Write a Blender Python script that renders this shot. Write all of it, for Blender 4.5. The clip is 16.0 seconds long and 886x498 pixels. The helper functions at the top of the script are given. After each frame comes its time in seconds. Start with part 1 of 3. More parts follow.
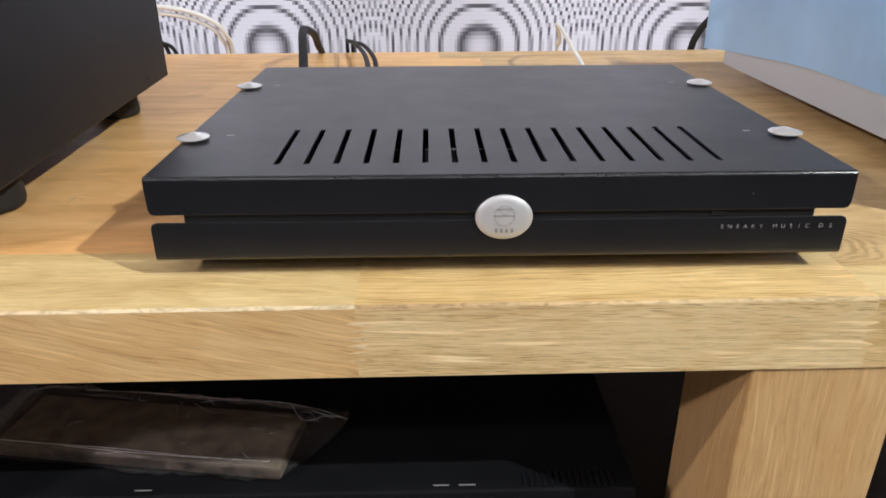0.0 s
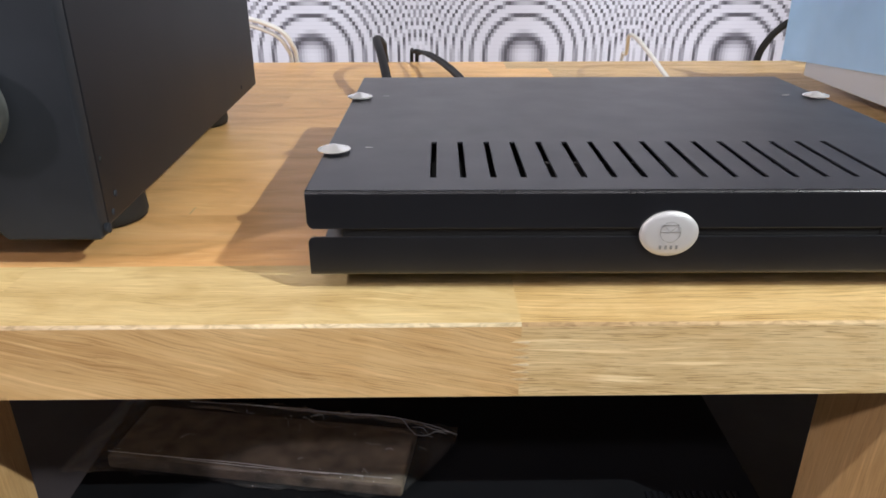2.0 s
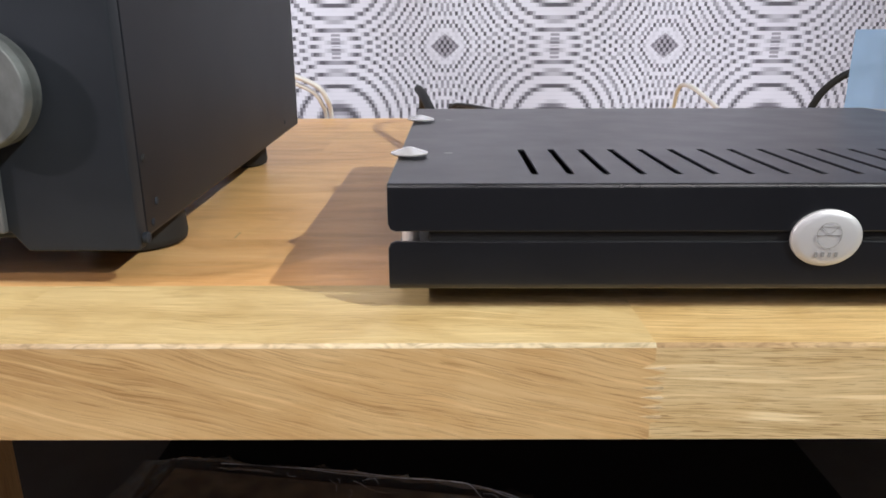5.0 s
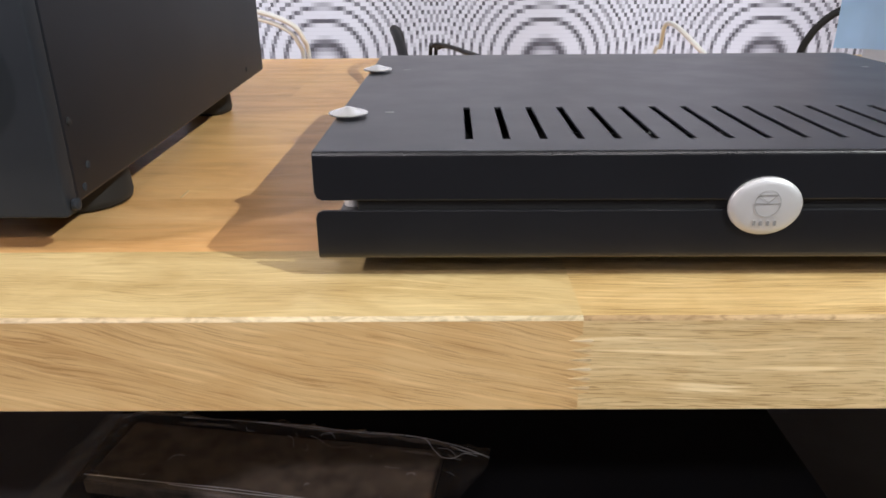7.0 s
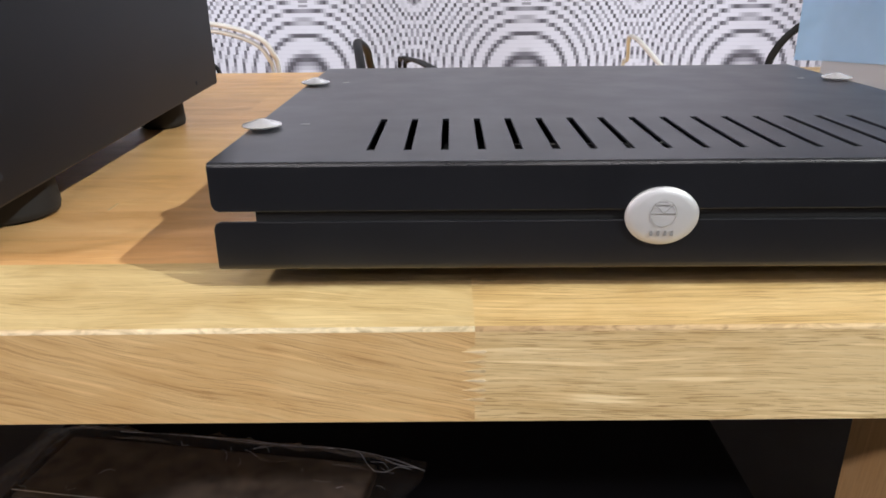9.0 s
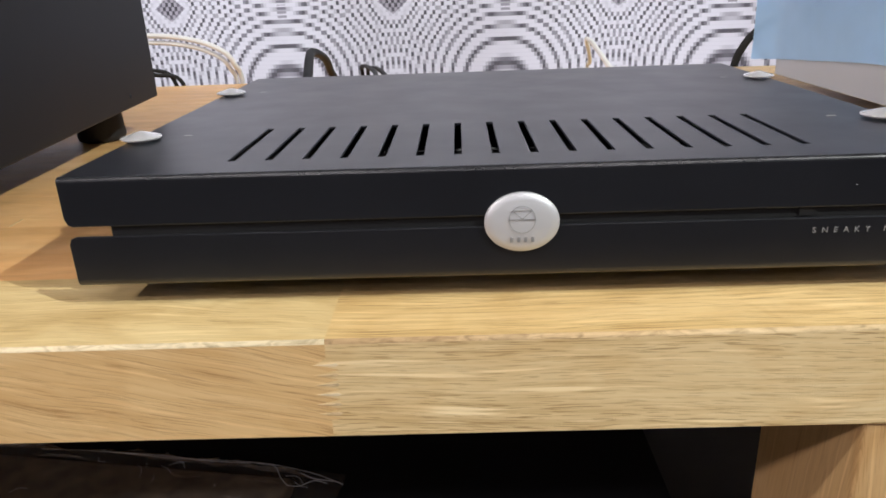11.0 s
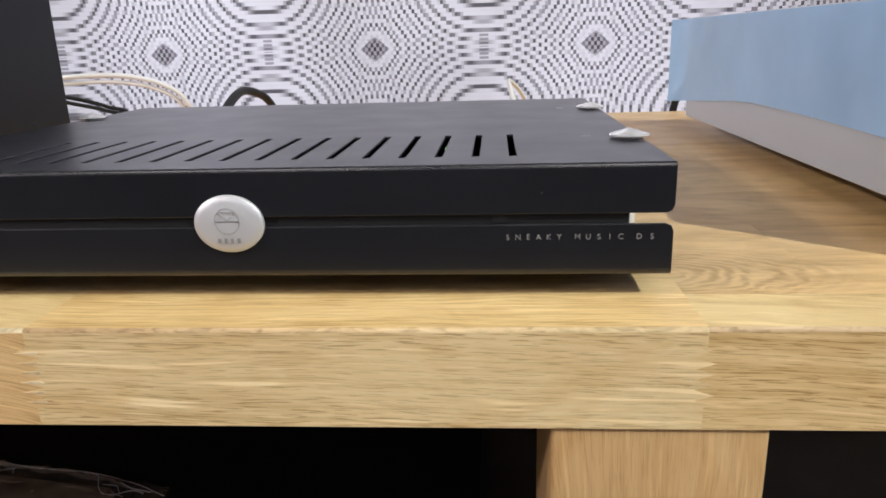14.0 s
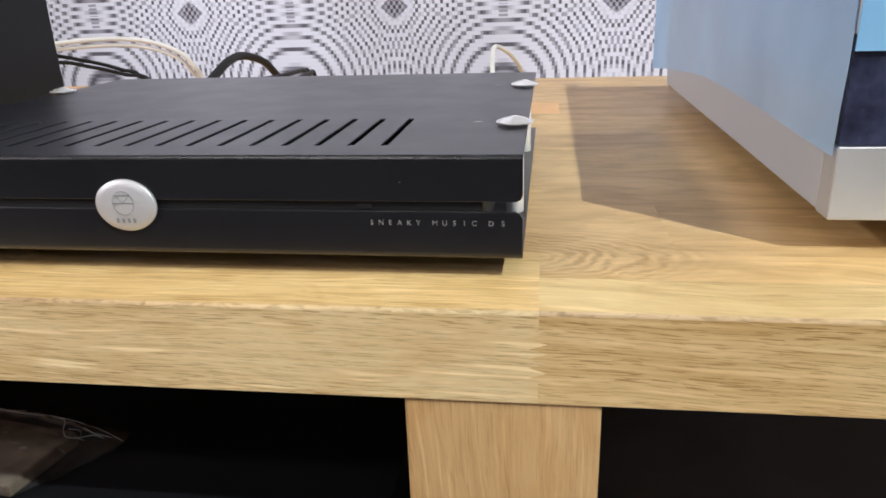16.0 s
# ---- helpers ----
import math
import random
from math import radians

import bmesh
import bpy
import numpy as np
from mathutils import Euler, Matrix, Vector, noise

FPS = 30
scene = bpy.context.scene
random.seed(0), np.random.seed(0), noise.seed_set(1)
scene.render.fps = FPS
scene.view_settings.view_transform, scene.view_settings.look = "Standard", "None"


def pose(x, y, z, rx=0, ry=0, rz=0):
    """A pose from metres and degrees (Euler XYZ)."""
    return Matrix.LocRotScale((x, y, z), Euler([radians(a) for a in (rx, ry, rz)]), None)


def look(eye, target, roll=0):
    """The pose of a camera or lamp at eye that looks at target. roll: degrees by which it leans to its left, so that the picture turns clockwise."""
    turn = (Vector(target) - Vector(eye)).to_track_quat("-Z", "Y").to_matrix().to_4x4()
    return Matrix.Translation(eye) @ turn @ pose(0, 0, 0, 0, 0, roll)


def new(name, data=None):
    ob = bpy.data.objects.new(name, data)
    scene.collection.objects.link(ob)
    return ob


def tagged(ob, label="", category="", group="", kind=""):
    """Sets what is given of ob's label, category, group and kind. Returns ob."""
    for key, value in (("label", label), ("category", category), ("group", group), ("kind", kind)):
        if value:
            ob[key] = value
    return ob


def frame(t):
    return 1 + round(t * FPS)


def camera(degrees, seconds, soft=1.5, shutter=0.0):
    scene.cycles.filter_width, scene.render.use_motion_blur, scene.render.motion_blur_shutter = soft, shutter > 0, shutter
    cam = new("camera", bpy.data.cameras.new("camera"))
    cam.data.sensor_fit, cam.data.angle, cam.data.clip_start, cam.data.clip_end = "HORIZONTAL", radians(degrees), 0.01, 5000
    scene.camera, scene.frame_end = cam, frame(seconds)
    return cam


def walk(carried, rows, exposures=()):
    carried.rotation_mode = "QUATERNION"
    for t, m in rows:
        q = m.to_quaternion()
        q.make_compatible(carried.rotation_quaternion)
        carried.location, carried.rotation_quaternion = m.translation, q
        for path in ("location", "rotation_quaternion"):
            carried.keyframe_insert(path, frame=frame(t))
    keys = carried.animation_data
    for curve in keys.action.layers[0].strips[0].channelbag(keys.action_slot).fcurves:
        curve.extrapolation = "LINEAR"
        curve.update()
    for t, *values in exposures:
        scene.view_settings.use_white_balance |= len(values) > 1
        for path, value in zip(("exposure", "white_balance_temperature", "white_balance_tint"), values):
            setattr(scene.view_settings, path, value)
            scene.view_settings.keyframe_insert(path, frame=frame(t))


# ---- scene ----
cam = camera(63.92, 16.0, soft=1.7)
PATH = [
    (0, (0.0062, -0.0055, 0.7927), (0.0406, 1.8137, -0.0376), -0.24),
    (0.5, (-0.0135, -0.0067, 0.7966), (0.0216, 1.8155, -0.027), -0.33),
    (1, (-0.0362, -0.0023, 0.7946), (-0.0123, 1.8216, -0.0258), -0.04),
    (1.5, (-0.0528, -0.0007, 0.7977), (-0.0331, 1.8227, -0.0239), 0.27),
    (2, (-0.0747, 0.0043, 0.7937), (-0.0695, 1.8327, -0.0169), -0.11),
    (2.5, (-0.1013, 0.0155, 0.7844), (-0.0949, 1.8456, -0.0222), 0.17),
    (3, (-0.1247, 0.0318, 0.7785), (-0.1467, 1.8819, 0.0191), -0.13),
    (3.2, (-0.1289, 0.0354, 0.7708), (-0.1521, 1.8973, 0.0409), 0.76),
    (5.3, (-0.1115, 0.0538, 0.7339), (-0.1366, 1.9683, 0.1556), -0.69),
    (5.5, (-0.1053, 0.0557, 0.7366), (-0.1358, 1.9649, 0.1416), -1.04),
    (6, (-0.095, 0.0613, 0.7392), (-0.1211, 1.9396, 0.0527), -0.59),
    (6.5, (-0.0954, 0.065, 0.7458), (-0.12, 1.9213, 0.0017), -0.30),
    (7, (-0.086, 0.0638, 0.7466), (-0.1168, 1.9146, -0.0106), -0.50),
    (7.5, (-0.0717, 0.0652, 0.7463), (-0.1042, 1.9134, -0.0172), -0.33),
    (8, (-0.0629, 0.0638, 0.7455), (-0.0943, 1.9188, -0.0016), -0.28),
    (10.5, (0.0025, 0.0703, 0.744), (-0.0382, 1.9386, 0.0315), -1.93),
    (11, (0.0219, 0.0723, 0.7423), (-0.0369, 1.9434, 0.0383), -2.15),
    (11.5, (0.0458, 0.0708, 0.7412), (-0.0278, 1.9496, 0.0594), -2.44),
    (12, (0.06, 0.0695, 0.7373), (-0.0293, 1.9533, 0.0716), -2.29),
    (12.5, (0.0805, 0.0694, 0.7325), (-0.0336, 1.957, 0.0815), -2.76),
    (13, (0.1086, 0.066, 0.7274), (-0.036, 1.9607, 0.1034), -3.40),
    (13.5, (0.1348, 0.0617, 0.7258), (-0.0225, 1.9683, 0.1426), -2.77),
    (14, (0.1619, 0.0598, 0.7225), (0.0122, 1.9722, 0.1567), -1.68),
    (14.5, (0.181, 0.0558, 0.7228), (0.0126, 1.9695, 0.1668), -2.18),
    (15, (0.2072, 0.0571, 0.7243), (-0.0002, 1.9643, 0.159), -2.33),
    (15.5, (0.2258, 0.0545, 0.7306), (-0.0148, 1.9333, 0.0885), -1.81),
    (16, (0.2462, 0.0486, 0.7408), (-0.0392, 1.9052, 0.0539), -2.01),
]
walk(cam, [(t, look(eye, target, roll)) for t, eye, target, roll in PATH])

# ---- light ----
world = bpy.data.worlds.new("room_world")
world.use_nodes = True
world.node_tree.nodes["Background"].inputs["Color"].default_value = (0.9, 0.93, 1.0, 1)
world.node_tree.nodes["Background"].inputs["Strength"].default_value = 0.02
scene.world = world
TOP = 0.6126          # height of the bench top
CEILING = 3.0
WALL_Y = 1.857       # the papered wall
# place, aim, power, colour, cone, softness of the cone's rim
SPOTS = [((2.155, -1.08, 2.75), (-0.30, 0.45, 0.6), 410.0, (0.95, 1.0, 0.96), 68, 0.80, 0.022),
         ((-2.08, -0.93, 1.88), (-0.38, 0.40, 0.6), 112.0, (1.0, 0.88, 0.90), 40, 1.0, 0.060),
         ((-2.60, -0.46, 2.20), (-0.30, 0.40, 0.6), 88.0, (1.0, 0.95, 0.88), 44, 0.8, 0.018)]
# unseen spotlights, added to brighten the papered wall
WALL_FILL = [((wx, 0.90, 2.90), (wx, WALL_Y, 0.80), power, (0.86, 0.915, 1.0), 46, 0.6, 0.022) for wx, power in ((-1.15, 168.0), (0.0, 172.0), (1.15, 105.0))]
FILL_PANELS = [(-0.60, 1.2, 3.2), (-3.60, 1.2, 9.0)]      # unseen ceiling fill lights, added: place, width and power of each pair
scene.view_settings.exposure = 0.0


# ---- materials ----
def nodes_of(name):
    m = bpy.data.materials.new(name)
    m.use_nodes = True
    nt = m.node_tree
    return m, nt, nt.nodes["Principled BSDF"]


def add(nt, kind, **values):
    n = nt.nodes.new(kind)
    for k, v in values.items():
        n.inputs[k.replace("_", " ")].default_value = v
    return n


def math_node(nt, op, a, b=None, c=None):
    n = nt.nodes.new("ShaderNodeMath")
    n.operation = op
    for i, v in enumerate((a, b, c)):
        if v is None:
            continue
        if isinstance(v, (int, float)):
            n.inputs[i].default_value = v
        else:
            nt.links.new(v, n.inputs[i])
    return n.outputs[0]


def ramp(nt, fac, stops):
    n = nt.nodes.new("ShaderNodeValToRGB")
    el = n.color_ramp.elements
    while len(el) < len(stops):
        el.new(0.5)
    for e, (p, c) in zip(el, stops):
        e.position, e.color = p, (*c, 1)
    nt.links.new(fac, n.inputs[0])
    return n.outputs["Color"]


def mix(nt, kind, fac, a, b):
    n = nt.nodes.new("ShaderNodeMix")
    n.data_type, n.blend_type = "RGBA", kind
    for sock, v in ((n.inputs[0], fac), (n.inputs[6], a), (n.inputs[7], b)):
        if isinstance(v, (int, float)):
            sock.default_value = v
        elif isinstance(v, tuple):
            sock.default_value = (*v, 1)
        else:
            nt.links.new(v, sock)
    return n.outputs[2]


def coords(nt, scale=(1, 1, 1), turn=(0, 0, 0), shift=None):
    tc = nt.nodes.new("ShaderNodeTexCoord")
    out = tc.outputs["Object"]
    if any(turn):
        mr = nt.nodes.new("ShaderNodeMapping")
        mr.inputs["Rotation"].default_value = [radians(a) for a in turn]
        nt.links.new(out, mr.inputs["Vector"])
        out = mr.outputs[0]
    mp = nt.nodes.new("ShaderNodeMapping")
    mp.inputs["Scale"].default_value = scale
    nt.links.new(out, mp.inputs["Vector"])
    out = mp.outputs[0]
    if shift is not None:
        va = nt.nodes.new("ShaderNodeVectorMath")
        va.operation = "ADD"
        nt.links.new(out, va.inputs[0])
        nt.links.new(shift, va.inputs[1])
        out = va.outputs[0]
    return out


def noise_node(nt, vec, scale, detail=4.0, rough=0.55, distort=0.0):
    n = add(nt, "ShaderNodeTexNoise", Scale=scale, Detail=detail, Roughness=rough, Distortion=distort)
    nt.links.new(vec, n.inputs["Vector"])
    return n.outputs["Fac"]


def bump(nt, bsdf, height, strength, distance=0.001):
    b = add(nt, "ShaderNodeBump", Strength=strength, Distance=distance)
    nt.links.new(height, b.inputs["Height"])
    nt.links.new(b.outputs[0], bsdf.inputs["Normal"])


def oak(name, light, mid, dark, slope=0.0, curve=0.004, axis=0, pores=0.55, rough=0.42, streak=0.5, dash=7.0, figure=None, contrast=0.16, flecks=0.35, mottle=0.035, patches=17.0):
    """Oiled oak: growth streaks along one axis, short dark pores, pale flecks, cloudy tone."""
    m, nt, bsdf = nodes_of(name)
    info = nt.nodes.new("ShaderNodeObjectInfo")
    tc = nt.nodes.new("ShaderNodeTexCoord")
    sep = nt.nodes.new("ShaderNodeSeparateXYZ")
    nt.links.new(tc.outputs["Object"], sep.inputs[0])
    xyz = [sep.outputs[i] for i in range(3)]
    u = xyz.pop(axis)
    seed = math_node(nt, "MULTIPLY", info.outputs["Random"], 37.0)
    shifted = math_node(nt, "ADD", u, seed)
    across = math_node(nt, "ADD", xyz[0], xyz[1])
    across = math_node(nt, "ADD", across, math_node(nt, "MULTIPLY", u, slope))

    def plane(a, b, v):
        c = nt.nodes.new("ShaderNodeCombineXYZ")
        nt.links.new(math_node(nt, "MULTIPLY", shifted, a), c.inputs[0])
        nt.links.new(math_node(nt, "MULTIPLY", v, b), c.inputs[1])
        nt.links.new(seed, c.inputs[2])
        return c.outputs[0]
    # the grain wanders a little
    sway = math_node(nt, "SUBTRACT", noise_node(nt, plane(7.0, 16.0, across), 1.0, 2.0, 0.5), 0.5)
    fine_sway = math_node(nt, "SUBTRACT", noise_node(nt, plane(38.0, 90.0, across), 1.0, 2.0, 0.5), 0.5)
    v = math_node(nt, "ADD", across, math_node(nt, "MULTIPLY", sway, curve * 6))
    v = math_node(nt, "ADD", v, math_node(nt, "MULTIPLY", fine_sway, curve * 0.12))
    bend = noise_node(nt, plane(2.6, 8.0, across), 1.0, 2.0, 0.5)
    fine = noise_node(nt, plane(13.0, 520.0, v), 1.0, 5.0, 0.65)
    band = noise_node(nt, plane(2.7, 48.0, v), 1.0, 3.0, 0.5)
    tone = math_node(nt, "ADD", math_node(nt, "MULTIPLY", fine, streak), math_node(nt, "MULTIPLY", band, 1 - streak))
    tone = math_node(nt, "ADD", tone, math_node(nt, "MULTIPLY", math_node(nt, "SUBTRACT", bend, 0.5), 0.35))
    col = ramp(nt, tone, [(0.5 - contrast, dark), (0.50, mid), (0.5 + contrast, light)])
    # pores: short dark dashes, thicker in some bands
    pore = noise_node(nt, plane(dash * 4.2, 1900.0, v), 1.0, 1.5, 0.5)
    pmask = ramp(nt, pore, [(0.57, (0, 0, 0)), (0.61, (1, 1, 1))])
    gate = ramp(nt, band, [(0.40, (1, 1, 1)), (0.62, (0.40, 0.40, 0.40))])
    pm = math_node(nt, "MULTIPLY", pmask, gate)
    col = mix(nt, "MIX", math_node(nt, "MULTIPLY", pm, pores), col, (dark[0] * 0.66, dark[1] * 0.58, dark[2] * 0.50))
    # pale flecks between the pores
    fleck = noise_node(nt, plane(22.0, 420.0, v), 1.0, 1.0, 0.4)
    fm = ramp(nt, fleck, [(0.60, (0, 0, 0)), (0.72, (1, 1, 1))])
    col = mix(nt, "MIX", math_node(nt, "MULTIPLY", fm, flecks), col, tuple(min(1, c * 1.25) for c in light))
    if figure:
        # a flame of growth rings round one spot of the board
        sub = nt.nodes.new("ShaderNodeVectorMath")
        sub.operation = "SUBTRACT"
        sub.inputs[1].default_value = (figure[0], figure[1], 0)
        nt.links.new(tc.outputs["Object"], sub.inputs[0])
        sq = nt.nodes.new("ShaderNodeVectorMath")
        sq.operation = "MULTIPLY"
        sq.inputs[1].default_value = (1.0, 2.0, 0.0)
        nt.links.new(sub.outputs[0], sq.inputs[0])
        ln = nt.nodes.new("ShaderNodeVectorMath")
        ln.operation = "LENGTH"
        nt.links.new(sq.outputs[0], ln.inputs[0])
        d = math_node(nt, "ADD", ln.outputs["Value"], math_node(nt, "MULTIPLY", noise_node(nt, tc.outputs["Object"], 45.0, 3.0), 0.030))
        wv = math_node(nt, "SINE", math_node(nt, "MULTIPLY", d, 700.0))
        near = ramp(nt, d, [(0.080, (1, 1, 1)), (0.115, (0, 0, 0))])
        rm = math_node(nt, "MULTIPLY", math_node(nt, "MULTIPLY_ADD", wv, 0.5, 0.5), near)
        rm = math_node(nt, "MULTIPLY", rm, ramp(nt, noise_node(nt, plane(60.0, 200.0, v), 1.0, 2.0), [(0.35, (0.25, 0.25, 0.25)), (0.6, (1, 1, 1))]))
        col = mix(nt, "MIX", math_node(nt, "MULTIPLY", rm, 0.9), col, tuple(0.85 * c for c in dark))
    # cloudy patches
    patch = noise_node(nt, plane(patches, patches * 1.8, across), 1.0, 3.0, 0.55, 1.2)
    g0, g1 = 1 - mottle * 1.6, 1 + mottle * 0.4
    col = mix(nt, "MULTIPLY", 1.0, col, ramp(nt, patch, [(0.32, (g0, g0 * 0.95, g0 * 0.88)), (0.56, (g1, g1, g1))]))
    # each piece a little different
    hsv = nt.nodes.new("ShaderNodeHueSaturation")
    nt.links.new(math_node(nt, "MULTIPLY_ADD", info.outputs["Random"], 0.006, 0.496), hsv.inputs["Hue"])
    nt.links.new(math_node(nt, "MULTIPLY_ADD", info.outputs["Random"], 0.10, 0.95), hsv.inputs["Value"])
    nt.links.new(col, hsv.inputs["Color"])
    nt.links.new(hsv.outputs[0], bsdf.inputs["Base Color"])
    r = math_node(nt, "MULTIPLY_ADD", fine, 0.22, rough - 0.10)
    nt.links.new(r, bsdf.inputs["Roughness"])
    bsdf.inputs["Specular IOR Level"].default_value = 0.4
    h = math_node(nt, "SUBTRACT", math_node(nt, "MULTIPLY", fine, 0.5), math_node(nt, "MULTIPLY", pm, 0.9))
    bump(nt, bsdf, h, 0.35, 0.0006)
    return m


def plain(name, color, rough=0.5, metal=0.0, grain=0.0, grain_scale=400.0, cloud=0.08, cloud_scale=14.0, spec=0.5, stretch=(1, 1, 1)):
    m, nt, bsdf = nodes_of(name)
    v = coords(nt, stretch)
    c = noise_node(nt, v, cloud_scale, 4.0)
    lo = tuple(x * (1 - cloud) for x in color)
    hi = tuple(min(1.0, x * (1 + cloud)) for x in color)
    nt.links.new(ramp(nt, c, [(0.3, lo), (0.7, hi)]), bsdf.inputs["Base Color"])
    g = noise_node(nt, v, grain_scale, 3.0)
    nt.links.new(math_node(nt, "MULTIPLY_ADD", c, 0.16, rough - 0.08), bsdf.inputs["Roughness"])
    bsdf.inputs["Metallic"].default_value = metal
    bsdf.inputs["Specular IOR Level"].default_value = spec
    if grain:
        bump(nt, bsdf, g, grain, 0.0004)
    return m


OAK_FRONT_A = oak("oak_slanted_grain", (0.715, 0.505, 0.255), (0.630, 0.415, 0.190), (0.41, 0.235, 0.090), slope=0.26, curve=0.0046, pores=0.44, streak=0.50, dash=11.0, contrast=0.20, flecks=0.38)
OAK_FRONT_B = oak("oak_straight_grain", (0.755, 0.605, 0.365), (0.695, 0.522, 0.280), (0.48, 0.325, 0.145), slope=0.02, curve=0.0016, pores=0.70, streak=0.72, dash=17.0, contrast=0.23, flecks=0.75)
OAK_FRONT_C = oak("oak_dashed_grain", (0.755, 0.575, 0.325), (0.675, 0.485, 0.245), (0.50, 0.325, 0.130), slope=0.05, curve=0.0022, pores=1.0, streak=0.6, dash=17.0, contrast=0.20)
OAK_FRONT_D = oak("oak_rough_grain", (0.71, 0.500, 0.252), (0.625, 0.410, 0.188), (0.45, 0.270, 0.105), slope=0.02, curve=0.0026, pores=0.8, streak=0.6, dash=16.0, contrast=0.18)
OAK_TOP = oak("oak_top_boards", (0.890, 0.570, 0.270), (0.825, 0.485, 0.195), (0.660, 0.345, 0.115), slope=0.03, curve=0.008, pores=0.30, streak=0.16, dash=8.0, contrast=0.32, rough=0.36, mottle=0.07, patches=11.0)
OAK_PALE = oak("oak_pale_boards", (0.745, 0.540, 0.280), (0.670, 0.460, 0.215), (0.510, 0.315, 0.125), slope=0.03, curve=0.008, pores=0.45, streak=0.20, dash=8.0, contrast=0.24, figure=(0.235, 0.386), rough=0.38, mottle=0.10)
# stave tops: paler and yellower than their fronts, light from above painted in
OAK_STAVE_LIT = oak("oak_stave_lit_top", (0.750, 0.600, 0.325), (0.690, 0.522, 0.252), (0.54, 0.375, 0.160), slope=0.07, curve=0.005, pores=0.55, streak=0.42, dash=13.0, contrast=0.24, mottle=0.07)
OAK_LINED = oak("oak_lined_top", (0.80, 0.600, 0.310), (0.720, 0.515, 0.235), (0.50, 0.320, 0.125), slope=0.02, curve=0.003, pores=0.7, streak=0.62, dash=9.0, contrast=0.19, mottle=0.06)
OAK_LEG = oak("oak_upright_grain", (0.62, 0.415, 0.210), (0.55, 0.345, 0.160), (0.41, 0.238, 0.100), axis=2, slope=0.05, curve=0.002, pores=0.45, dash=14.0, contrast=0.26)
OAK_EDGE = oak("oak_worn_arris", (0.735, 0.610, 0.415), (0.655, 0.500, 0.295), (0.56, 0.395, 0.205), pores=0.25, dash=24.0, contrast=0.12, rough=0.66, mottle=0.20, streak=0.15, patches=105.0)
BLACK_SHELL = plain("black_painted_steel", (0.0054, 0.0064, 0.0098), 0.32, 0.0, 0.0, 1500.0, 0.10, 30.0, 0.45)
BLACK_SHELL.node_tree.nodes["Principled BSDF"].inputs["Coat Weight"].default_value = 0.36
BLACK_SHELL.node_tree.nodes["Principled BSDF"].inputs["Coat Roughness"].default_value = 0.34
# highlight along the lid's bend, put into a paler, shinier black
BEND_HIGHLIGHT = plain("black_bend_highlight", (0.030, 0.031, 0.036), 0.24, 0.35, 0.0, 1500.0, 0.35, 60.0, 0.8)
BLACK_INNER = plain("black_chassis", (0.006, 0.006, 0.007), 0.6, 0.0, 0.1)
SILVER = plain("turned_aluminium", (0.96, 0.96, 0.97), 0.17, 0.65, 0.0, 900.0, 0.03)
turned = SILVER.node_tree.nodes.new("ShaderNodeTangent")
turned.direction_type, turned.axis = "RADIAL", "Z"
SILVER.node_tree.nodes["Principled BSDF"].inputs["Anisotropic"].default_value = 0.8
SILVER.node_tree.links.new(turned.outputs[0], SILVER.node_tree.nodes["Principled BSDF"].inputs["Tangent"])
POLISHED = plain("polished_white_metal", (0.90, 0.90, 0.91), 0.30, 0.15, 0.0, 900.0, 0.02)
BADGE = plain("satin_silver_badge", (0.62, 0.625, 0.66), 0.45, 0.45, 0.06, 2500.0, 0.03)
BADGE_INK = plain("grey_badge_ink", (0.22, 0.22, 0.225), 0.6)
PRINT = plain("pale_grey_print", (0.22, 0.22, 0.225), 0.6)
SPECK = plain("pale_speck", (0.55, 0.55, 0.56), 0.5)
RUBBER = plain("black_rubber", (0.013, 0.013, 0.014), 0.7)
AMP_SIDE = plain("charcoal_powder_coat", (0.0098, 0.0116, 0.0158), 0.46, 0.0, 0.12, 900.0, 0.16, 9.0, 0.28)
AMP_FRONT = plain("charcoal_anodised_front", (0.0245, 0.0282, 0.0362), 0.55, 0.0, 0.1, 1100.0, 0.22, 12.0, 0.16)
AMP_PRINT = plain("grey_plate_print", (0.36, 0.37, 0.38), 0.6)
AMP_PLATE = plain("grey_metal_plate", (0.15, 0.156, 0.165), 0.5, 0.4, 0.15, 900.0, 0.16, 40.0)
KNOB_M = plain("scratched_grey_knob", (0.185, 0.198, 0.200), 0.45, 0.5, 0.35, 300.0, 0.40, 85.0, stretch=(1, 1, 0.55))
ALU_BOX = plain("brushed_aluminium_case", (0.55, 0.595, 0.68), 0.42, 0.25, 0.1, 700.0, 0.05, 9.0, stretch=(1, 0.05, 1))
ALU_FACE = plain("pale_aluminium_front", (0.58, 0.605, 0.65), 0.42, 0.55, 0.08, 800.0, 0.05, 20.0)
GLASS_NAVY = plain("smudged_navy_glass", (0.030, 0.036, 0.075), 0.22, 0.0, 0.0, 100.0, 0.55, 70.0, 0.6)
CABLE_BLACK = plain("black_cable_sheath", (0.009, 0.009, 0.0095), 0.6, spec=0.3)
CABLE_WHITE = plain("white_cable_sheath", (0.74, 0.73, 0.71), 0.45)
CABLE_CREAM = plain("cream_cable_sheath", (0.74, 0.73, 0.73), 0.5)
CARD_TOP = plain("brown_carton", (0.135, 0.108, 0.082), 0.6, 0.0, 0.15, 300.0, 0.55, 70.0)
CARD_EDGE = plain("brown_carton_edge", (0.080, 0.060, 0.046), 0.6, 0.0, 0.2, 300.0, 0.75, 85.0)
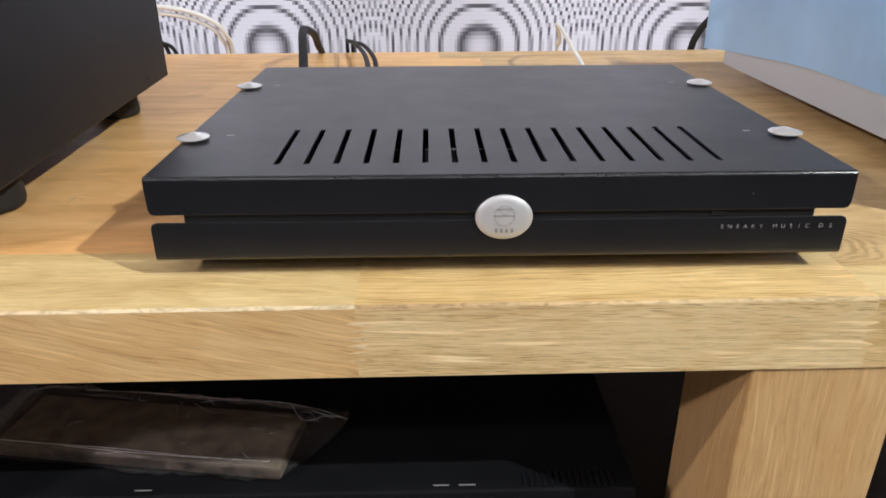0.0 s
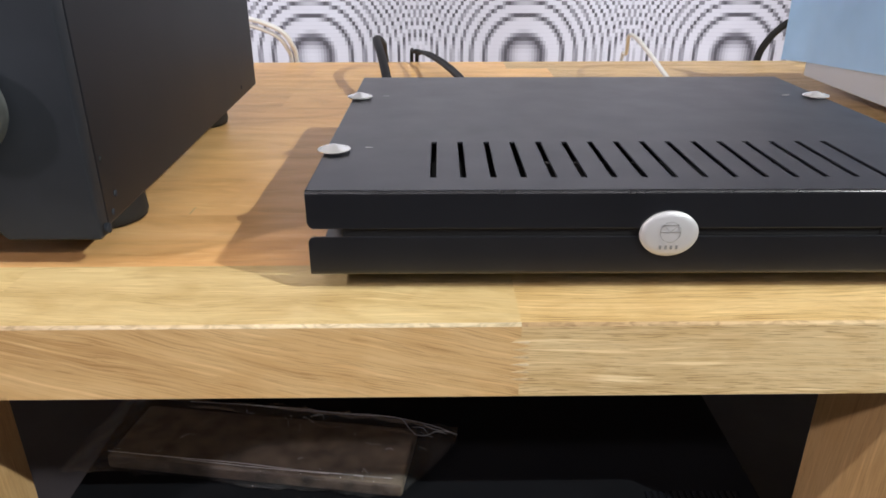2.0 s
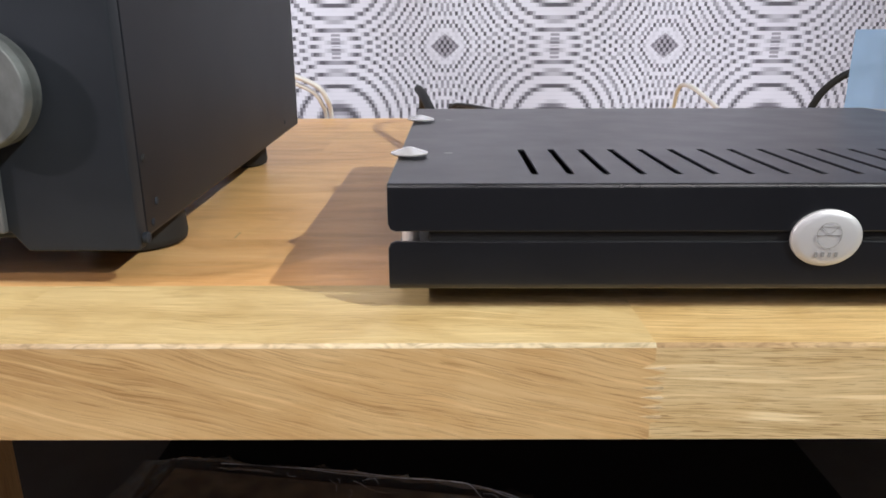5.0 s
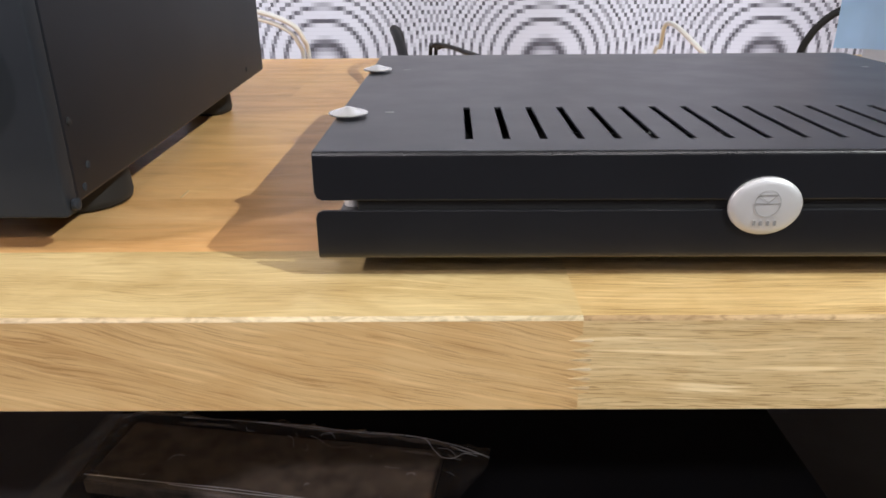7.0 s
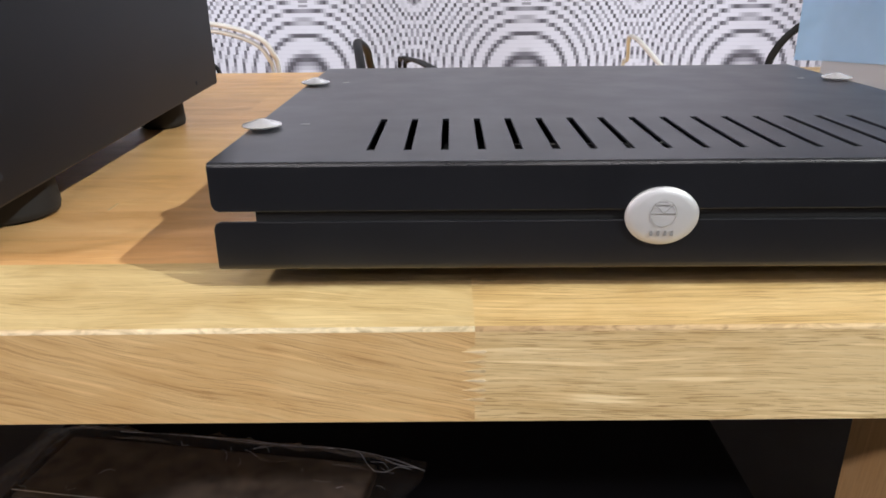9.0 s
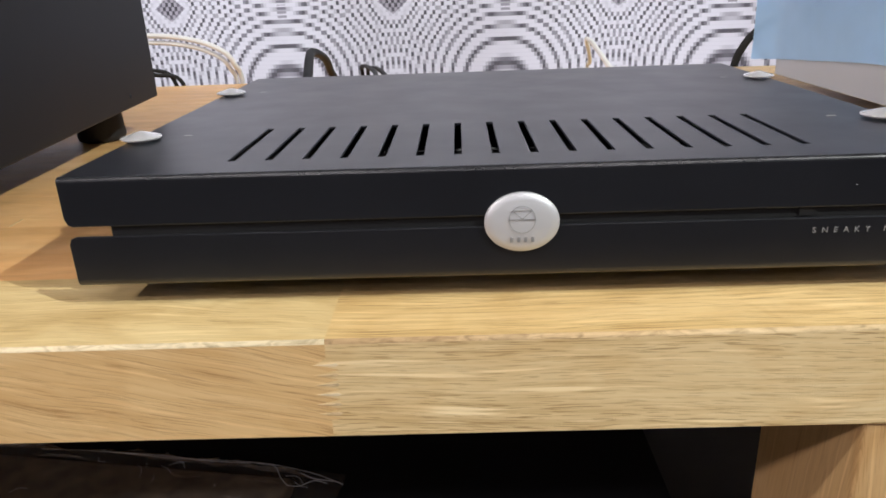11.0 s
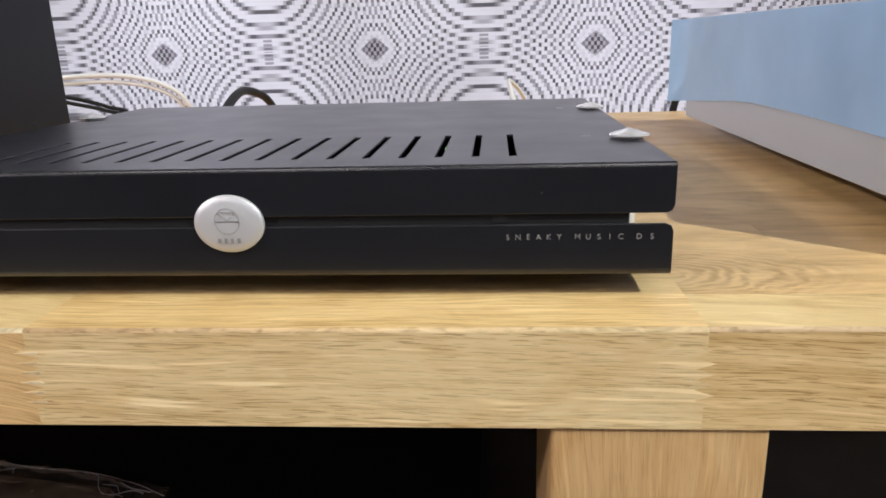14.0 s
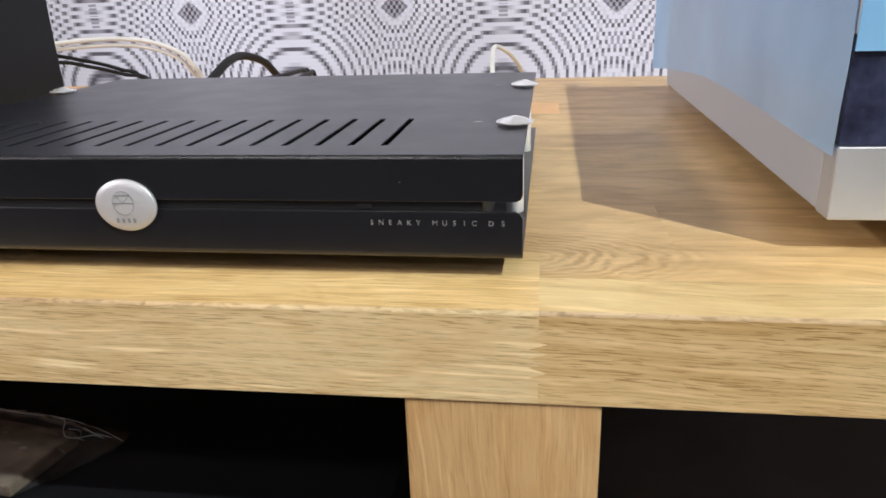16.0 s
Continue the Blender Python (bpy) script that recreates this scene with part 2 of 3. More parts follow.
UNIT_BLACK = plain("black_unit_lid", (0.0060, 0.0066, 0.0085), 0.62, 0.0, 0.15, 1200.0, 0.2, 18.0, 0.14)
# bright film that stands in for glints on the bag
GLINT = plain("film_crease_glint", (0.72, 0.72, 0.74), 0.30, 0.6)
PAINT = plain("warm_grey_wall_paint", (0.31, 0.28, 0.275), 0.8, 0.0, 0.1, 300.0, 0.05, 2.0)
BOUNCE_PAINT = plain("pale_bounce_paint", (0.62, 0.62, 0.63), 0.8, 0.0, 0.1, 300.0, 0.05, 2.0)
CEIL_PAINT = plain("white_ceiling_paint", (0.78, 0.78, 0.77), 0.85, 0.0, 0.1, 300.0, 0.03, 2.0)
CARPET = plain("grey_brown_carpet", (0.15, 0.140, 0.138), 0.95, 0.0, 0.8, 500.0, 0.25, 60.0)
BACK_PANEL = plain("pale_back_panel", (0.72, 0.74, 0.70), 0.7, 0.0, 0.1, 300.0, 0.2, 10.0)
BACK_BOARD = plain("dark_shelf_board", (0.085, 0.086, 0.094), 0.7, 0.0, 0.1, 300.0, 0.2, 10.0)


def wallpaper():
    """Woven-looking rings in stepped cells: soft white dashes on grey and black."""
    m, nt, bsdf = nodes_of("ring_pattern_wallpaper")
    S, P, K, W, H = 0.535, 0.39, 134.5, 0.2675 / 38.5, 0.195 / 20.5
    X0, Z0 = -0.132, 0.704
    tc = nt.nodes.new("ShaderNodeTexCoord")
    sep = nt.nodes.new("ShaderNodeSeparateXYZ")
    nt.links.new(tc.outputs["Object"], sep.inputs[0])
    x = math_node(nt, "SUBTRACT", sep.outputs["X"], X0 - 20 * S)
    z = math_node(nt, "SUBTRACT", sep.outputs["Z"], Z0 - 20 * P)
    # distance from the nearest ring centre, halfway between the diamonds
    dx = math_node(nt, "SUBTRACT", S / 2, math_node(nt, "PINGPONG", x, S / 2))
    dz = math_node(nt, "SUBTRACT", P / 2, math_node(nt, "PINGPONG", z, P / 2))
    qx = math_node(nt, "MULTIPLY", math_node(nt, "FLOOR", math_node(nt, "DIVIDE", dx, W)), W)
    qz = math_node(nt, "MULTIPLY", math_node(nt, "FLOOR", math_node(nt, "DIVIDE", dz, H)), H)
    ph = math_node(nt, "MULTIPLY", math_node(nt, "ADD", math_node(nt, "MULTIPLY", qx, qx), math_node(nt, "MULTIPLY", qz, qz)), K)
    wave = math_node(nt, "FRACT", math_node(nt, "ADD", ph, 0.26))
    tri = math_node(nt, "MULTIPLY", math_node(nt, "ABSOLUTE", math_node(nt, "SUBTRACT", wave, 0.5)), 2.0)
    # rows are set off by thin grey joints
    row = math_node(nt, "ABSOLUTE", math_node(nt, "SUBTRACT", math_node(nt, "FRACT", math_node(nt, "DIVIDE", dz, H)), 0.5))
    edge = ramp(nt, row, [(0.38, (1, 1, 1)), (0.49, (0.93, 0.925, 0.935))])
    col = ramp(nt, tri, [(0.06, (0.115, 0.105, 0.126)), (0.24, (0.36, 0.338, 0.395)), (0.48, (0.80, 0.77, 0.855))])
    # each diamond: a grey heart inside a white border; a dark seam in the bars between two diamonds
    heart = math_node(nt, "ADD", math_node(nt, "DIVIDE", math_node(nt, "SUBTRACT", S / 2, dx), 0.036), math_node(nt, "DIVIDE", math_node(nt, "SUBTRACT", P / 2, dz), 0.030))
    border = ramp(nt, heart, [(0.0, (0, 0, 0)), (0.95, (0, 0, 0)), (1.0, (1, 1, 1)), (1.0, (1, 1, 1))])
    border = math_node(nt, "MULTIPLY", border, math_node(nt, "LESS_THAN", heart, 1.42))
    col = mix(nt, "MIX", math_node(nt, "MULTIPLY", border, 0.5), col, (0.80, 0.77, 0.855))
    col = mix(nt, "MULTIPLY", math_node(nt, "MULTIPLY", math_node(nt, "LESS_THAN", heart, 1.0), 0.85), col, (0.46, 0.43, 0.46))
    seam = math_node(nt, "MULTIPLY", math_node(nt, "LESS_THAN", dx, 0.011), math_node(nt, "GREATER_THAN", dz, P / 2 - 0.030))
    seam = math_node(nt, "MULTIPLY", seam, math_node(nt, "GREATER_THAN", math_node(nt, "FRACT", math_node(nt, "DIVIDE", dz, H)), 0.4))
    col = mix(nt, "MULTIPLY", math_node(nt, "MULTIPLY", seam, 0.8), col, (0.34, 0.32, 0.35))
    col = mix(nt, "MULTIPLY", 1.0, col, edge)
    cloud = noise_node(nt, tc.outputs["Object"], 3.5, 3.0)
    col = mix(nt, "MULTIPLY", 0.6, col, ramp(nt, cloud, [(0.35, (0.82, 0.80, 0.80)), (0.65, (1, 1, 1))]))
    nt.links.new(col, bsdf.inputs["Base Color"])
    bsdf.inputs["Roughness"].default_value = 0.75
    bump(nt, bsdf, tri, 0.15, 0.0008)
    return m


def clear_film(name, tint, body, body_amount, rough=0.18, crease=60.0, strength=0.6, depth=0.002, rim=0.55):
    """Thin plastic: see-through, with a tinted body and a glossy skin."""
    m, nt, bsdf = nodes_of(name)
    out = nt.nodes["Material Output"]
    tr = nt.nodes.new("ShaderNodeBsdfTransparent")
    tr.inputs[0].default_value = (*tint, 1)
    v = coords(nt)
    n1 = noise_node(nt, v, crease, 4.0, 0.6, 0.6)
    bsdf.inputs["Base Color"].default_value = (*body, 1)
    bsdf.inputs["Roughness"].default_value = rough
    bump(nt, bsdf, n1, strength, depth)
    lw = add(nt, "ShaderNodeLayerWeight", Blend=0.5)
    fr = math_node(nt, "MULTIPLY_ADD", math_node(nt, "POWER", lw.outputs["Facing"], 4.0), rim, 0.03)
    gl = add(nt, "ShaderNodeBsdfGlossy", Roughness=rough)
    nt.links.new(bsdf.inputs["Normal"].links[0].from_socket, gl.inputs["Normal"])
    m1 = nt.nodes.new("ShaderNodeMixShader")
    cl = math_node(nt, "MULTIPLY_ADD", noise_node(nt, v, 9.0, 3.0), body_amount * 0.5, body_amount * 0.75)
    nt.links.new(cl, m1.inputs[0])
    nt.links.new(tr.outputs[0], m1.inputs[1])
    nt.links.new(bsdf.outputs[0], m1.inputs[2])
    m2 = nt.nodes.new("ShaderNodeMixShader")
    nt.links.new(fr, m2.inputs[0])
    nt.links.new(m1.outputs[0], m2.inputs[1])
    nt.links.new(gl.outputs[0], m2.inputs[2])
    nt.links.new(m2.outputs[0], out.inputs["Surface"])
    return m


WALLPAPER = wallpaper()
BLUE_FILM = clear_film("blue_protective_film", (0.60, 0.80, 1.0), (0.37, 0.64, 1.0), 0.82, 0.30, 9.0, 0.25)
BRIGHT_FILM = clear_film("bright_blue_film", (0.55, 0.80, 1.0), (0.30, 0.62, 0.95), 0.8, 0.25, 20.0, 0.3)
BAG = clear_film("crumpled_clear_bag", (0.95, 0.95, 0.95), (0.88, 0.88, 0.90), 0.022, 0.11, 55.0, 1.0, 0.007, 0.7)
# pale film that stands in for soft sheen on the bag
FILM_SHEEN = clear_film("cloudy_film_sheen", (0.95, 0.95, 0.95), (0.75, 0.75, 0.77), 0.24, 0.20, 160.0, 0.8, 0.003, 0.5)


def glow(name, color, strength):
    m, nt, bsdf = nodes_of(name)
    bsdf.inputs["Base Color"].default_value = (*color, 1)
    bsdf.inputs["Emission Color"].default_value = (*color, 1)
    bsdf.inputs["Emission Strength"].default_value = strength
    return m


LED_GREEN = glow("green_led", (0.55, 0.85, 0.45), 0.5)
# glow of the added fill panels
FILL_GLOW = glow("fill_diffuser", (1.0, 0.95, 0.88), 4.0)


# ---- building helpers ----
def part(name, bm, material, parent=None, label="", smooth=False):
    me = bpy.data.meshes.new(name)
    bm.to_mesh(me)
    bm.free()
    for m in (material if isinstance(material, (list, tuple)) else [material]):
        me.materials.append(m)
    if smooth:
        for p in me.polygons:
            p.use_smooth = True
    ob = new(name, me)
    if parent is not None:
        ob.parent = parent
        ob.matrix_parent_inverse = Matrix.Translation(-parent.matrix_basis.translation) if not parent.parent else Matrix()
    if label:
        tagged(ob, label)
    return ob


def thing(name, at, label, category, group="", kind=""):
    ob = new(name)
    ob.location = at
    ob.empty_display_size = 0.02
    return tagged(ob, label, category, group, kind)


def box(x0, x1, y0, y1, z0, z1, bevel=0.0, seg=2, bm=None):
    own = bm is None
    bm = bm or bmesh.new()
    r = bmesh.ops.create_cube(bm, size=1.0)
    bmesh.ops.scale(bm, vec=(x1 - x0, y1 - y0, z1 - z0), verts=r["verts"])
    bmesh.ops.translate(bm, vec=((x0 + x1) / 2, (y0 + y1) / 2, (z0 + z1) / 2), verts=r["verts"])
    if bevel and own:
        bmesh.ops.bevel(bm, geom=bm.edges[:], offset=bevel, segments=seg, affect="EDGES", profile=0.5)
    return bm


def lathe(profile, at, axis="z", steps=40):
    """Turns (radius, height) pairs round an axis."""
    bm = bmesh.new()
    rings = []
    for r, h in profile:
        ring = []
        for i in range(steps):
            a = 2 * math.pi * i / steps
            c, s = r * math.cos(a), r * math.sin(a)
            p = {"z": (c, s, h), "y": (c, h, s), "x": (h, c, s)}[axis]
            ring.append(bm.verts.new(Vector(p) + Vector(at)))
        rings.append(ring)
    for a, b in zip(rings, rings[1:]):
        for i in range(steps):
            bm.faces.new((a[i], a[(i + 1) % steps], b[(i + 1) % steps], b[i]))
    bm.faces.new(rings[0])
    bm.faces.new(rings[-1])
    bmesh.ops.recalc_face_normals(bm, faces=bm.faces[:])
    return bm


def glide(points, steps=10):
    """A smooth line through the points."""
    p = [Vector(q) for q in points]
    p = [2 * p[0] - p[1]] + p + [2 * p[-1] - p[-2]]
    out = []
    for a, b, c, d in zip(p, p[1:], p[2:], p[3:]):
        for i in range(steps):
            t = i / steps
            out.append(0.5 * (2 * b + (c - a) * t + (2 * a - 5 * b + 4 * c - d) * t * t + (3 * b - a - 3 * c + d) * t ** 3))
    return out + [p[-2]]


def tube(points, radius, steps=10, sides=12):
    line = glide(points, steps)
    bm = bmesh.new()
    rings, side = [], None
    for i, q in enumerate(line):
        d = (line[min(i + 1, len(line) - 1)] - line[max(i - 1, 0)]).normalized()
        side = (side - d * side.dot(d)).normalized() if side else d.orthogonal().normalized()
        up = d.cross(side)
        rings.append([bm.verts.new(q + radius * (math.cos(2 * math.pi * k / sides) * side + math.sin(2 * math.pi * k / sides) * up)) for k in range(sides)])
    for a, b in zip(rings, rings[1:]):
        for k in range(sides):
            bm.faces.new((a[k], a[(k + 1) % sides], b[(k + 1) % sides], b[k]))
    bm.faces.new(rings[0])
    bm.faces.new(rings[-1])
    bmesh.ops.recalc_face_normals(bm, faces=bm.faces[:])
    return bm


def slab(outline, y0, y1):
    """An outline in x and z, drawn out from y0 to y1."""
    bm = bmesh.new()
    f = [bm.verts.new((x, y0, z)) for x, z in outline]
    b = [bm.verts.new((x, y1, z)) for x, z in outline]
    n = len(outline)
    bm.faces.new(f)
    bm.faces.new(b[::-1])
    for i in range(n):
        bm.faces.new((f[i], b[i], b[(i + 1) % n], f[(i + 1) % n]))
    bmesh.ops.recalc_face_normals(bm, faces=bm.faces[:])
    return bm


# ---- the room ----
def structure(name, bm, material, label):
    return tagged(part(name, bm, material), label, name.split("_")[0], kind="structure")


structure("floor", box(-3.0, 3.0, -5.2, WALL_Y, -0.10, 0.0), CARPET, "grey-brown carpeted floor of the listening room")
structure("ceiling", box(-3.0, 3.0, -5.2, WALL_Y, CEILING, CEILING + 0.1), CEIL_PAINT, "plain white painted ceiling of the room")
structure("wall_north", box(-3.0, 3.0, WALL_Y, WALL_Y + 0.1, 0.0, CEILING), WALLPAPER, "wall papered with white, grey and black stepped rings")
# this wall is out of view; its pale paint bounces light under the bench
structure("wall_south", box(-3.0, 3.0, -5.3, -5.2, 0.0, CEILING), BOUNCE_PAINT, "unseen wall behind the viewer, pale to bounce light")
structure("wall_west", box(-3.1, -3.0, -5.2, WALL_Y, 0.0, CEILING), PAINT, "plain warm grey painted side wall")
structure("wall_east", box(3.0, 3.1, -5.2, WALL_Y, 0.0, CEILING), PAINT, "plain warm grey painted side wall")


def spot(at, aim, power, color, cone, rim, radius):
    lamp = thing("spotlight", at, "small white unseen spotlight under the ceiling", "spotlight", "ceiling spotlights")
    d = (Vector(aim) - Vector(at)).normalized()
    m = Vector((0, 0, 1)).rotation_difference(-d).to_matrix().to_4x4()
    can = lathe([(0.030, 0.0), (0.034, 0.004), (0.034, 0.10), (0.020, 0.112)], (0, 0, 0.02))
    bmesh.ops.transform(can, matrix=Matrix.Translation(at) @ m, verts=can.verts[:])
    part("lamp_can", can, CEIL_PAINT, lamp, smooth=True)
    top = Vector(at) + (m @ Vector((0, 0, 0.125)))
    part("stem", tube([top, (top.x, top.y, (top.z + CEILING) / 2), (top.x, top.y, CEILING)], 0.008), CEIL_PAINT, lamp)
    data = bpy.data.lights.new("spot_light", "SPOT")
    data.energy, data.color, data.spot_size, data.spot_blend, data.shadow_soft_size = power, color, radians(cone), rim, radius
    ob = new("spot_light", data)
    ob.matrix_world = look(at, aim)


for row in SPOTS + WALL_FILL:
    spot(*row)


# Added fill: a glowing ceiling panel with no known lamp behind it.
def fill_panel(x, y, w, d, power):
    p = thing("ceiling_fill", (x, y, CEILING), "unseen flat white ceiling panel added as fill light", "ceiling light", "ceiling panels")
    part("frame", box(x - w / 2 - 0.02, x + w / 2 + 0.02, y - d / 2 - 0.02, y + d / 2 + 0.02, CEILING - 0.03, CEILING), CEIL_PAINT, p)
    part("diffuser", box(x - w / 2, x + w / 2, y - d / 2, y + d / 2, CEILING - 0.034, CEILING - 0.0305), FILL_GLOW, p)
    data = bpy.data.lights.new("fill_light", "AREA")
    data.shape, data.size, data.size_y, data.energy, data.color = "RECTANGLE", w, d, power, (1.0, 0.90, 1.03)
    ob = new("fill_light", data)
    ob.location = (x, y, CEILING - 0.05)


for py, pw, power in FILL_PANELS:
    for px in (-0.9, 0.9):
        fill_panel(px, py, pw, 0.6, power)


# ---- the oak bench ----
FRONT, STAVE, REAR, UNDER = 0.3195, 0.3910, 1.1300, 0.5685
bench = thing("bench", (0.1, 0.3193, 0.0), "solid oak bench with a thick finger-jointed top and square legs", "bench")


def teeth(x, n, reach, low=0.0105, high=0.0105):
    """The comb of a finger joint from the under side to the top: narrow pointed fingers."""
    a, b = UNDER + low, TOP - high
    pts = [(x, UNDER), (x, a - 0.0006)]
    for i in range(n):
        za, zb = a + (b - a) * i / n, a + (b - a) * (i + 0.5) / n
        pts += [(x + reach, za), (x - reach, zb)]
    return pts + [(x, b + 0.0006), (x, TOP)]


def front_block(left, right, depth, material):
    """One block of the front board, ending in finger joints, with its worn top arris."""
    outline = left + right[::-1]
    bm = slab(outline, FRONT, depth)
    arris = [e for e in bm.edges if all(abs(v.co.y - FRONT) < 1e-5 and abs(v.co.z - TOP) < 1e-5 for v in e.verts)]
    r = bmesh.ops.bevel(bm, geom=arris, offset=0.0017, segments=3, affect="EDGES", profile=0.5)
    for f in r["faces"]:
        f.material_index = 1
        f.smooth = True
    # tops take the oak with painted-in light, the straight-grained block its lined one
    for f in bm.faces:
        if f.normal.z > 0.99 and f.material_index == 0:
            f.material_index = 2
    return part("board", bm, [material, OAK_EDGE, OAK_LINED if material == OAK_FRONT_B else OAK_STAVE_LIT], bench)


JOINTS = [teeth(-0.3180, 5, 0.0030), teeth(-0.0338, 6, 0.0050, 0.0085, 0.0085), teeth(0.2440, 5, 0.0040)]
ends = [[(-1.01, UNDER), (-1.01, TOP)]] + JOINTS + [[(0.865, UNDER), (0.865, TOP)]]
RIGHT_STAVE = 0.3575
for (le, ri), mat, depth in zip(zip(ends, ends[1:]), (OAK_FRONT_D, OAK_FRONT_A, OAK_FRONT_B, OAK_FRONT_C), (STAVE, STAVE, STAVE, RIGHT_STAVE)):
    front_block(le, ri, depth, mat)
part("board", box(0.2440, 0.865, RIGHT_STAVE, STAVE, UNDER, TOP), OAK_PALE, bench)

# pale slivers where the fingers of the long joint end
for i in range(6):
    z = UNDER + 0.0085 + (TOP - UNDER - 0.017) * (i + 0.5) / 6
    tip = slab([(-0.0390, z), (-0.0300, z - 0.00075), (-0.0290, z), (-0.0300, z + 0.00075)], FRONT - 0.0002, FRONT + 0.0006)
    part("sliver", tip, OAK_EDGE, bench)

bench.rotation_euler = (0, 0, radians(0.44))      # the player stands a little askew on it
scratch = box(-0.252, -0.2512, 0.478, 0.492, TOP, TOP + 0.0002)
part("scratch", scratch, OAK_EDGE, bench)
# legs: square, upright grain
for lx in (-1.010, -0.455, 0.1840, 0.778):
    for ly in (FRONT + 0.0015, REAR - 0.090):
        part("leg", box(lx, lx + 0.088, ly, ly + 0.087, 0.0, UNDER, 0.0014, 2), OAK_LEG, bench)
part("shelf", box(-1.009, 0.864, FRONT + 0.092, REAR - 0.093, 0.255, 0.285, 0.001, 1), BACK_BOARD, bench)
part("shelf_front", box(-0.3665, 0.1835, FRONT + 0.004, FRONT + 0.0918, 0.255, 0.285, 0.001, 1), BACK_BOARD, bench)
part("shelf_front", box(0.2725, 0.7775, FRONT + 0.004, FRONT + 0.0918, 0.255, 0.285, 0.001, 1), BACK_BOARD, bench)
part("back_board", box(-0.922, 0.777, REAR - 0.030, REAR - 0.018, 0.286, UNDER), BACK_PANEL, bench)

# ---- the black music player ----
PX0, PX1, PY0, PY1 = -0.1457, 0.2360, 0.3525, 0.672
PTOP, PBOT, LIP_HI, LIP_LO = 0.6722, 0.6234, 0.6509, 0.6464
player = thing("music_player", ((PX0 + PX1) / 2, 0.50, TOP), "low black steel music player with silver thumbscrews and slotted lid", "hi-fi component")


def folded_sheet(profile, xs, holes=(), tip=0.0035):
    """A bent sheet: (y, z) profile from the rear to the lip's end, with rounded lip corners and slots."""
    bm = bmesh.new()
    rows = []
    n = len(profile)
    for j, (y, z) in enumerate(profile):
        k = n - 1 - j
        inset = {0: tip, 1: tip * 0.29, 2: 0.0}.get(k, 0.0)
        rows.append([bm.verts.new((min(max(x, xs[0] + inset), xs[-1] - inset), y, z)) for x in xs])
    for j in range(n - 1):
        for i in range(len(xs) - 1):
            if (i, j) in holes:
                continue
            q = (rows[j][i], rows[j + 1][i], rows[j + 1][i + 1], rows[j][i + 1])
            bm.faces.new(q)
    bmesh.ops.recalc_face_normals(bm, faces=bm.faces[:])
    return bm


def thicken(ob, depth, offset):
    if (ob.data.polygons[0].normal.z > 0) != (offset > 0):
        ob.data.flip_normals()
    offset = -1
    s = ob.modifiers.new("sheet", "SOLIDIFY")
    s.thickness, s.offset = depth, offset
    b = ob.modifiers.new("edge", "BEVEL")
    b.width, b.segments, b.limit_method, b.angle_limit = 0.0004, 2, "ANGLE", radians(50)
    return ob


SLOT_Y0, SLOT_Y1, SLOT_W = 0.3750, 0.4470, 0.0033
slots = [-0.0790 + 0.01657 * i for i in range(16)]
xs = [PX0, PX0 + 0.003]
slot_cols = []
for s in slots:
    slot_cols.append(len(xs))
    xs += [s - SLOT_W / 2, s + SLOT_W / 2]
xs += [PX1 - 0.003, PX1]
bend = 0.0022
arc = [(PY0 + bend - bend * math.sin(a), PTOP - bend + bend * math.cos(a)) for a in [math.pi / 2 * i / 6 for i in range(7)]]
upper = [(PY1, PTOP), (SLOT_Y1, PTOP), (SLOT_Y0, PTOP)] + arc + [(PY0, LIP_HI + 0.0035), (PY0, LIP_HI + 0.001), (PY0, LIP_HI)]
sheet = folded_sheet(upper, xs, {(c, 1) for c in slot_cols})
# faces of the front bend carry the painted highlight
for f in sheet.faces:
    at = f.calc_center_median()
    if PY0 + 0.0001 < at.y < PY0 + bend and at.z > PTOP - bend:
        f.material_index = 1
lid = part("lid", sheet, [BLACK_SHELL, BEND_HIGHLIGHT], player)
thicken(lid, 0.0014, 1)
bend = 0.0032
arc = [(PY0 + bend - bend * math.sin(a), PBOT + bend - bend * math.cos(a)) for a in [math.pi / 2 * i / 6 for i in range(7)]]
lower = [(PY1, PBOT), (0.45, PBOT)] + arc + [(PY0, LIP_LO - 0.0035), (PY0, LIP_LO - 0.001), (PY0, LIP_LO)]
tray = part("tray", folded_sheet(lower, [PX0, PX0 + 0.003, 0.0, PX1 - 0.003, PX1]), BLACK_SHELL, player)
thicken(tray, 0.0014, -1)
part("chassis", box(PX0 + 0.018, PX1 - 0.018, PY0 + 0.0022, PY1 - 0.004, PBOT + 0.0020, 0.6560, 0.0006, 1), BLACK_INNER, player)
part("chassis_rear", box(PX0 + 0.018, PX1 - 0.018, PY1 - 0.016, PY1 - 0.004, 0.6562, PTOP - 0.0020), BLACK_INNER, player)
part("window", box(0.1605, 0.1668, PY0 + 0.0014, PY0 + 0.0021, LIP_LO + 0.0006, LIP_HI - 0.0004), BLACK_INNER, player, "small dark infrared window")
for fx in (PX0 + 0.05, PX1 - 0.05):
    for fy in (PY0 + 0.05, PY1 - 0.05):
        part("foot", lathe([(0.011, 0), (0.012, 0.001), (0.012, PBOT - TOP - 0.0016), (0.010, PBOT - TOP - 0.0014)], (fx, fy, TOP), steps=24), RUBBER, player)
